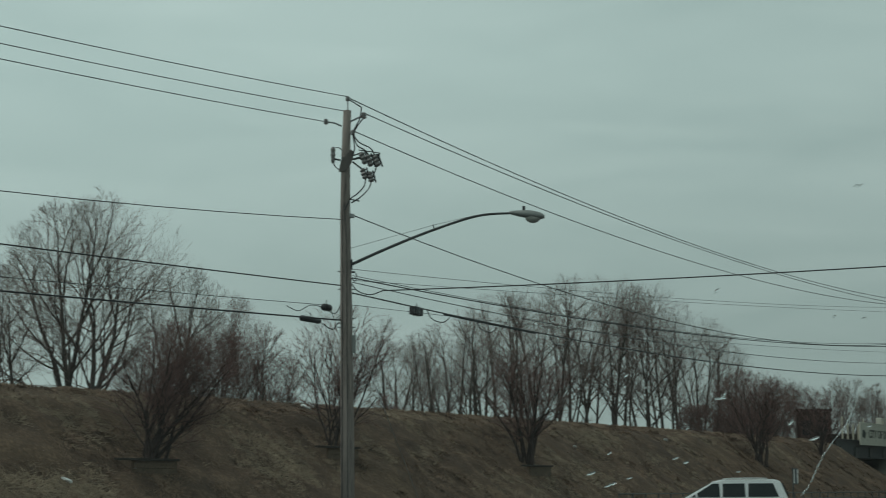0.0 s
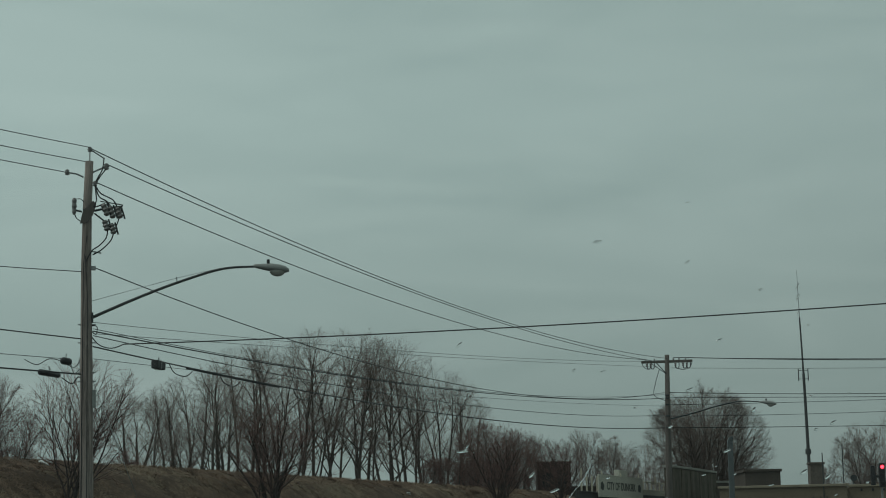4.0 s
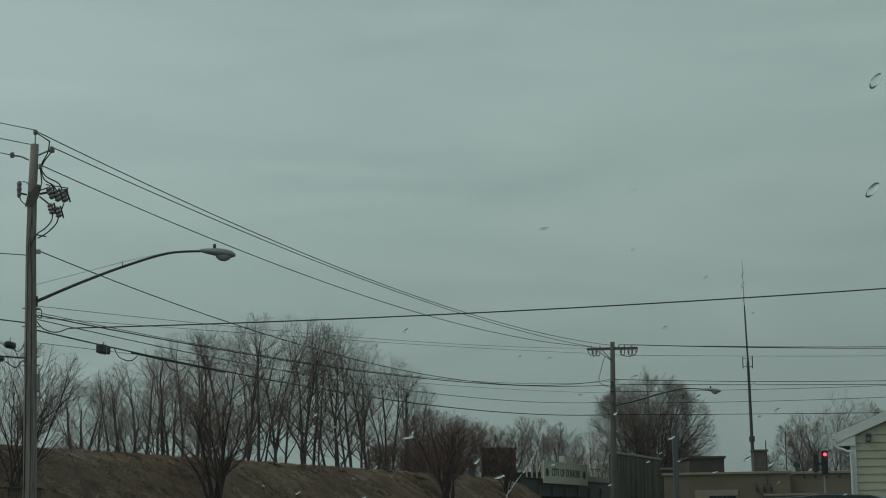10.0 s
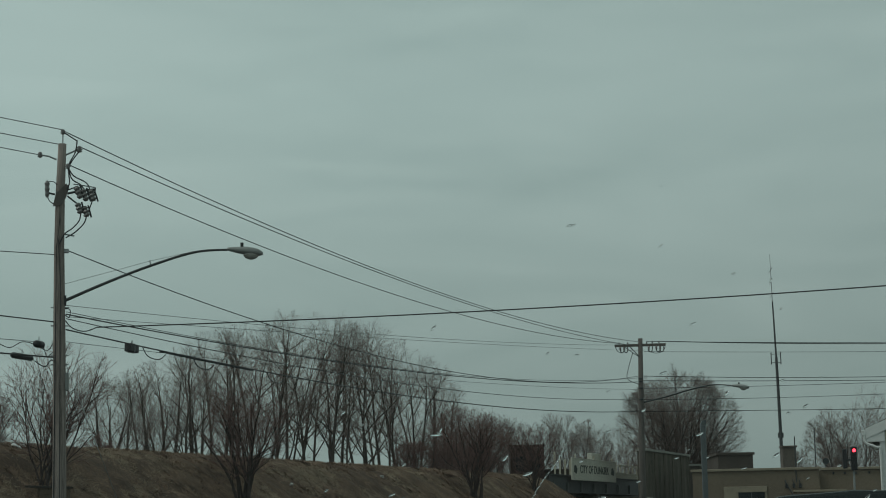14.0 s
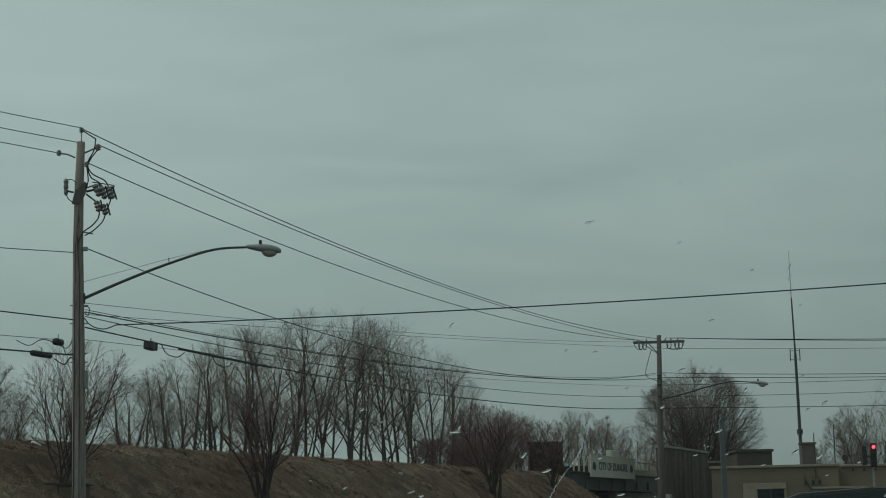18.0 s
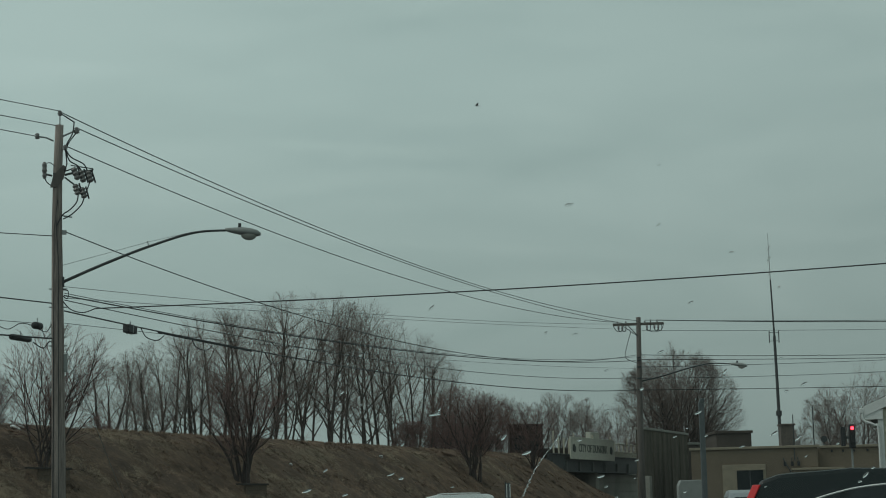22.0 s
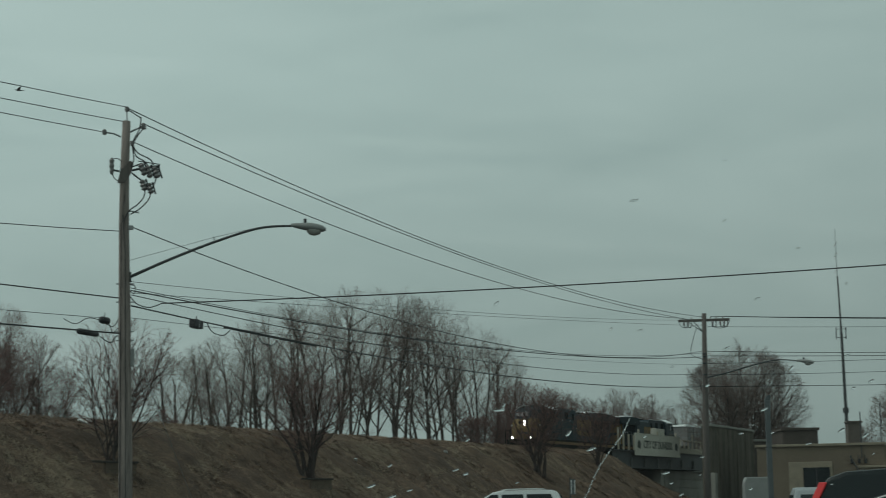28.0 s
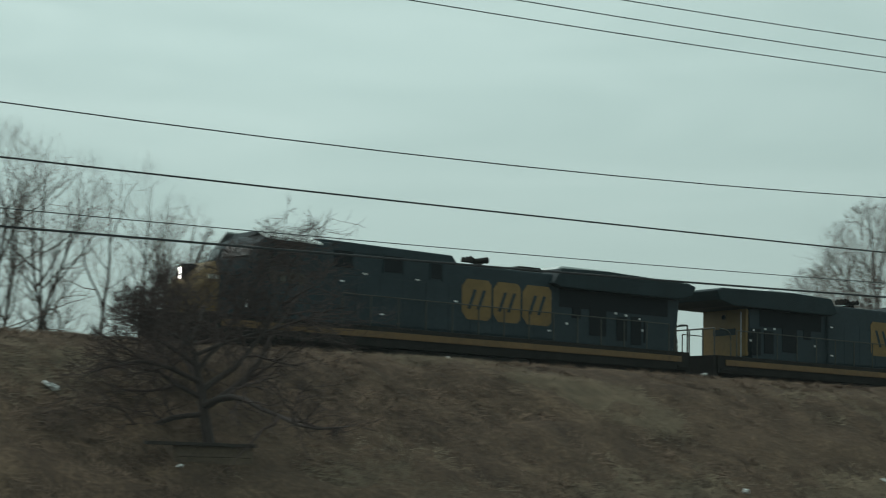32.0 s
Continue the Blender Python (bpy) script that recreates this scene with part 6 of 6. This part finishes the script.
# ---------------------------------------------------------------- vehicles
def suv(name, m, paint, label, L, W, H, belt, group, hood=1.35, rake=0.75, rear=0.35, tail=None, trim=None, roof_rails=True, slope=0.0, arch=0.0, aerial=False):
    """A parked estate vehicle: x runs from the nose to the tail, z up; windows, lamps and wheels are parts."""
    t = thing(name, m, label, "car", group)
    hw = W / 2

    def taper(bm):
        for v in bm.verts:
            if v.co.z > belt:
                v.co.y *= 1 - 0.17 * (v.co.z - belt) / (H - belt)
        return bm

    hz = belt - 0.06
    body = [(0.05, 0.35), (0.0, 0.7), (0.12, hz - 0.12), (hood, hz + 0.02), (L - 0.08, belt + 0.02), (L, 0.85), (L - 0.02, 0.4), (L - 0.3, 0.28), (0.35, 0.28)]
    part("body", prism(body, -hw, hw, 0.06), paint, t)
    cabin = [(hood - 0.05, belt - 0.03), (hood + rake, H - 0.08), (hood + rake + 0.35, H + 0.6 * arch), (hood + rake + 0.9, H + arch), (L - rear - 1.0, H + 0.8 * arch), (L - rear - 0.28, H), (L - rear - 0.06, H - 0.07), (L - 0.06, belt - 0.03)]
    bm = prism(cabin, -hw + 0.05, hw - 0.05, 0.05)
    part("roof", taper(bm), paint, t)
    x0, x1 = hood + 0.28, L - 0.42
    zt, zb = H - 0.16, belt + 0.04
    span_x = x1 - x0
    cuts = [(0.0, 0.33), (0.36, 0.62), (0.65, 1.0)]
    for y in (-1, 1):
        for i, (a, b) in enumerate(cuts):
            xa, xb = x0 + span_x * a, x0 + span_x * b
            ta = xa + (rake * 0.72 if i == 0 else 0.02)
            tb = xb - (rear * 0.75 + slope if i == 2 else 0.02)
            o = [(xa, zb), (ta, zt), (tb, zt), (xb, zb)]
            yy = hw - 0.05
            bm = prism(o, y * yy - 0.008, y * yy + 0.012 * y, 0.0)
            wn = part("side_window", taper(bm), M_CARGLASS, t, "dark side window")
        if trim:
            line = bez([(x, 0, z) for x, z in ((x1 + 0.02, zb + 0.02), (x1 - 0.45, zb + 0.55 * (zt - zb)), (x1 - 1.05, zt - 0.02), (x1 - 1.8, zt + 0.035), (x0 + rake * 0.72, zt + 0.02), (x0 - 0.05, zb))], 6)
            pts = [(q.x, y * (hw - 0.036) * (1 - 0.17 * max(0, q.z - belt) / (H - belt)), q.z) for q in line]
            part("window_trim", tube(pts, 0.011, 5), trim, t, "bright curved window trim")
    bm = prism([(hood + 0.02, belt + 0.03), (hood + rake - 0.05, H - 0.12), (hood + rake - 0.02, H - 0.1), (hood + 0.06, belt + 0.0)], -hw + 0.16, hw - 0.16)
    for v in bm.verts:
        v.co.x -= 0.02
    part("windscreen", taper(bm), M_SCREEN, t, "sloped windscreen")
    bm = prism([(L - 0.05, belt + 0.05), (L - rear * 0.6 - 0.08, H - 0.16), (L - rear * 0.6 - 0.12, H - 0.16), (L - 0.1, belt + 0.05)], -hw + 0.2, hw - 0.2)
    for v in bm.verts:
        v.co.x += 0.03
    part("rear_window", taper(bm), M_CARGLASS, t, "dark rear window")
    for y in (-1, 1):
        if tail:
            z0, z1 = tail
            top = L - 0.03 - rear * (z1 - belt) / (H - belt)
            o = [(L - 0.07, z0), (L + 0.015, z0), (top, z1), (top - 0.09, z1)]
            bm = prism(o, y * (hw - 0.1), y * (hw - 0.02), 0.01)
            part("tail_lamp", taper(bm), M_RED, t, "tall red tail lamp")
        part("mirror", box((hood + 0.45, y * (hw + 0.02) - 0.07, belt + 0.0), (hood + 0.55, y * (hw + 0.1) + 0.07, belt + 0.16), 0.03), paint, t)
        part("head_lamp", box((-0.01, y * (hw - 0.3) - 0.18, 0.72), (0.12, y * (hw - 0.3) + 0.18, 0.9), 0.03), M_LENS, t)
        if roof_rails:
            part("roof_rail", tube(bez([(hood + rake + 0.5, y * (hw * 0.8), H - 0.02), (hood + rake + 0.6, y * hw * 0.8, H + 0.045), (L - rear - 0.7, y * hw * 0.8, H + 0.045), (L - rear - 0.6, y * hw * 0.8, H - 0.02)], 4), 0.018, 5), paint, t)
        for x in (0.95, L - 1.05):
            wheel = part("wheel", tube([(x, y * (hw - 0.22), 0.36), (x, y * (hw + 0.0), 0.36)], 0.36, 20), M_TYRE, t)
            part("rim", tube([(x, y * (hw - 0.02), 0.36), (x, y * (hw + 0.015), 0.36)], 0.23, 14), M_GALV, wheel)
    if aerial:
        a = part("aerial", tube([(L - rear - 0.31, 0, H - 0.02), (L - rear - 0.19, 0, H + 0.19)], [0.008, 0.005], 6), M_BLACK, t, "short black roof aerial")
        part("aerial_foot", box((L - rear - 0.37, -0.025, H - 0.02), (L - rear - 0.26, 0.025, H + 0.025), 0.01), M_BLACK, a)
    return t


# pale green base paints the sky's reflection into the windscreens
M_SCREEN = glass_mat("sky_reflection_windscreen_glass", (0.09, 0.12, 0.105), 0.05)
# nose towards the street end, broadside to the parking area
suv("white_suv", Matrix.Translation((-3.6, 79.0, 0.0)) @ pose(0, 0, 0, 0, 0, 4), M_CARWHITE, "white full-size estate car standing broadside", 5.6, 2.0, 1.87, 1.13, "parked cars", hood=1.4, rake=1.2, rear=0.3)
suv("dark_suv", Matrix.Translation((7.62, 21.95, 0.01)) @ pose(0, 0, 0, 0, 0, 158), M_CARDARK, "dark green-black small estate car with tall red tail lamps", 4.32, 1.8, 1.64, 1.06, "parked cars", hood=1.2, rake=0.85, rear=0.25, tail=(0.98, 1.52), trim=M_WHITE, slope=0.55, roof_rails=False, arch=0.05, aerial=True)
suv("silver_car", Matrix.Translation((7.3, 47.5, 0.03)) @ pose(0, 0, 0, 0, 0, 265), M_CARSILVER, "silver car parked behind a dark one", 4.6, 1.78, 1.56, 1.0, "parked cars", hood=1.25, rake=0.9, rear=0.5, tail=(0.9, 1.2), roof_rails=False)


# ---------------------------------------------------------------- litter on the bank
def litter():
    rng = random.Random(8)
    for k, (s, n, size) in enumerate(((-11.3, 9.6, 0.3), (-9.3, 12.2, 0.16), (16.0, 12.0, 0.24), (9.0, 12.6, 0.26), (37.5, 7.2, 0.3), (38.3, 7.0, 0.22), (20.0, 11.5, 0.14), (31.0, 6.3, 0.2), (27.0, 8.0, 0.14), (3.0, 6.4, 0.16), (60.0, 9.5, 0.2), (75, 8.6, 0.25), (90, 9.0, 0.2), (13.5, 6.5, 0.2))):
        z = float(bank(s, n))
        bm = bmesh.new()
        bmesh.ops.create_icosphere(bm, subdivisions=2, radius=0.5)
        for v in bm.verts:
            j = 1 + 0.35 * math.sin(v.co.x * 9 + k) * math.cos(v.co.y * 7 + 2 * k)
            v.co = Vector((v.co.x * size * j * 1.5, v.co.y * size * j, v.co.z * size * 0.5 * j))
        me = bpy.data.meshes.new("litter")
        bm.to_mesh(me)
        bm.free()
        me.materials.append(M_WHITE)
        ob = new("litter", me)
        ob.matrix_world = Matrix.Translation(at(s, n, z + 0.05)) @ pose(0, 0, 0, 0, 25, rng.uniform(0, 180))
        tagged(ob, "crumpled white scrap of litter on the grass", "litter", "litter on the bank")


litter()


# ---------------------------------------------------------------- bird
def make_bird():
    t = thing("bird", pose(0, 0, 0), "dark grey gull with raised wings in flight", "bird")
    part("body", tube([(-0.34, 0, 0), (-0.24, 0, 0.01), (0, 0, 0), (0.2, 0, -0.01), (0.42, 0, 0)], [0.015, 0.05, 0.085, 0.06, 0.02], 8), M_BIRD, t, smooth=True)
    part("tail", box((0.38, -0.06, -0.01), (0.56, 0.06, 0.01), 0.005), M_BIRD, t)
    wings = []
    for s in (-1, 1):
        bm = bmesh.new()
        top = [(-0.1, 0.03), (-0.16, 0.3), (-0.06, 0.62), (0.12, 0.78), (0.1, 0.55), (0.12, 0.28), (0.12, 0.03)]
        a = [bm.verts.new((x, s * y, 0.012)) for x, y in top]
        b = [bm.verts.new((x, s * y, -0.012)) for x, y in top]
        bm.faces.new(a)
        bm.faces.new(b[::-1])
        for i in range(len(a)):
            bm.faces.new((a[i], b[i], b[(i + 1) % len(a)], a[(i + 1) % len(a)]))
        bmesh.ops.recalc_face_normals(bm, faces=bm.faces)
        wings.append((s, part("wing", bm, M_BIRD, t)))
    return t, wings


M_BIRD = mat("grey_feathers", (0.07, 0.07, 0.075), 0.9, vary=0.2, bump=0)
bird, bird_wings = make_bird()


# ---------------------------------------------------------------- water on the windscreen of the car that one sits in
def windscreen():
    n = Vector((math.sin(radians(-8)), math.cos(radians(-8)), -0.75)).normalized()
    eye = Vector((0, 0, 1.35))
    c = eye + Vector((math.sin(radians(-8)), math.cos(radians(-8)), 0.14)) * 0.8
    t = thing("car_windscreen", pose(0, 0, 0), "wet car windscreen with a faint veil and scattered rain drops", "windscreen", kind="structure")

    def onto(az, el):
        d = polar(az, 1.0)
        d.z = math.tan(radians(el))
        return eye + d * ((c - eye).dot(n) / d.dot(n))

    bm = bmesh.new()
    q = [onto(-50, -3), onto(27, -3), onto(27, 26), onto(-50, 26)]
    off = n * 0.004
    vs = [bm.verts.new(p + n * 0.003) for p in q] + [bm.verts.new(p + n * 0.003 + off) for p in q]
    for f in ((0, 1, 2, 3), (7, 6, 5, 4), (0, 4, 5, 1), (1, 5, 6, 2), (2, 6, 7, 3), (3, 7, 4, 0)):
        bm.faces.new([vs[i] for i in f])
    pane = part("pane", bm, M_PANE, t, "glass pane with a faint added veil")
    rng = random.Random(21)
    spots = []
    for _ in range(44):
        az = rng.uniform(-5, 14.5)
        el = abs(rng.gauss(0, 2.4)) * (0.6 + 0.5 * (az + 5) / 19) + 0.15
        spots.append((az, el, rng.uniform(0.3, 0.85), rng.uniform(20, 60)))
    for _ in range(8):
        spots.append((rng.uniform(3, 14), rng.uniform(4, 10), rng.uniform(0.35, 0.7), rng.uniform(20, 60)))
    # a trickle of joined drops
    for k in range(56):
        f = k / 55
        spots.append((3.4 - 1.58 * f + 0.05 * math.sin(9 * f) + rng.uniform(-0.02, 0.02), 2.41 - 2.5 * f, 0.15 + 0.2 * rng.random(), 58))
    spots += [(13.5, 9.65, 2.6, 55), (13.75, 12.8, 2.9, 60), (-0.45, 2.75, 0.8, 10), (-0.3, 2.9, 0.6, 70), (-0.36, 2.8, 0.6, 40), (9.95, 3.15, 0.8, 35), (2.25, 1.55, 0.9, 30), (7.35, 2.6, 0.8, 35)]
    ax = Vector((1, 0, 0)).cross(n).normalized()
    sx = n.cross(ax).normalized()
    me = None
    for az, el, size, turn in spots:
        if me is None:
            bm = bmesh.new()
            bmesh.ops.create_uvsphere(bm, u_segments=14, v_segments=8, radius=1.0)
            for v in bm.verts:
                v.co.z *= 0.3
            me = bpy.data.meshes.new("water_drop")
            bm.to_mesh(me)
            bm.free()
            for p in me.polygons:
                p.use_smooth = True
            me.materials.append(M_DROP)
        ob = new("water_drop", me)
        ob.parent = t
        r = 0.00085 * size
        rot = Matrix((sx, ax, n)).transposed().to_4x4() @ pose(0, 0, 0, 0, 0, turn)
        ob.matrix_world = Matrix.Translation(onto(az, el)) @ rot @ Matrix.Diagonal((r * rng.uniform(1.6, 3.6), r * 0.9, r, 1))


def pane_and_drop_mats():
    m = bpy.data.materials.new("veiled_glass_pane")
    m.use_nodes = True
    nt = m.node_tree
    nt.nodes.clear()
    out = nt.nodes.new("ShaderNodeOutputMaterial")
    tr = nt.nodes.new("ShaderNodeBsdfTransparent")
    tr.inputs["Color"].default_value = (0.995, 1.0, 1.0, 1)
    # translucent share added as a haze over the view, lifting its dark tones
    veil = nt.nodes.new("ShaderNodeBsdfTranslucent")
    veil.inputs["Color"].default_value = (0.8, 0.85, 0.85, 1)
    both = nt.nodes.new("ShaderNodeMixShader")
    both.inputs["Fac"].default_value = 0.026
    nt.links.new(tr.outputs[0], both.inputs[1])
    nt.links.new(veil.outputs[0], both.inputs[2])
    nt.links.new(both.outputs[0], out.inputs["Surface"])
    d = bpy.data.materials.new("rain_water")
    d.use_nodes = True
    b = d.node_tree.nodes["Principled BSDF"]
    b.inputs["Transmission Weight"].default_value = 1.0
    b.inputs["Roughness"].default_value = 0.02
    b.inputs["IOR"].default_value = 1.33
    b.inputs["Base Color"].default_value = (0.97, 0.99, 0.98, 1)
    return m, d


M_PANE, M_DROP = pane_and_drop_mats()
windscreen()

# ---------------------------------------------------------------- motions
RUN = [(0.0, 960.0), (10.0, 660.0), (20.0, 357.0), (26.0, 174.0), (27.0, 143.2), (27.5, 128.0), (28.0, 112.6), (28.5, 97.3), (29.0, 82.0), (29.5, 67.0), (30.0, 52.4), (30.5, 38.2), (31.0, 24.25), (31.5, 10.25), (32.0, -3.7)]
FLIGHT = [(0.0, 38.0, 16.0, 330), (10.0, 26.0, 15.5, 330), (18.0, 16.5, 15.0, 320), (20.0, 9.23, 13.98, 310), (20.5, 7.21, 12.86, 300), (21.0, 5.08, 12.17, 300), (21.5, 2.94, 11.96, 300), (22.0, 1.06, 11.91, 300), (23.0, -1.6, 11.94, 290), (23.5, -2.55, 12.0, 280),
          (25.0, -4.23, 11.76, 250), (25.5, -5.35, 11.53, 240), (27.5, -12.46, 11.87, 190), (28.0, -14.66, 12.25, 180), (28.5, -16.63, 12.67, 170), (29.0, -18.32, 13.11, 160), (29.5, -19.61, 13.79, 145), (30.0, -20.23, 14.8, 130), (30.5, -21.5, 16.0, 120), (32.0, -26.0, 19.0, 100)]


def motions():
    def ride(ob, back, turned=False, length=0.0):
        rows = []
        for t, s in RUN:
            q = at(s + back + length, 0, RAIL_Z)
            rows.append((t, Matrix.Translation(q) @ pose(0, 0, 0, 0, 0, TURN + (180 if turned else 0))))
        walk(ob, rows)

    ride(loco_lead, 0.0)
    ride(loco_trail, 22.4, True, 22.3)
    for k, h in enumerate(hoppers):
        ride(h, 46.4 + 17.7 * k)
    rows = []
    for t, az, el, far in FLIGHT:
        p = polar(az, far, 1.35 + far * math.tan(radians(el)))
        rows.append((t, Matrix.Translation(p) @ pose(0, 0, 0, 0, 0, -az + 12)))
    walk(bird, rows)
    for s, w in bird_wings:
        rows = []
        for k in range(65):
            rows.append((k * 0.5, pose(0, 0, 0, s * (14 + 26 * math.sin(k * 2.3)), 0, 0)))
        walk(w, rows)


motions()
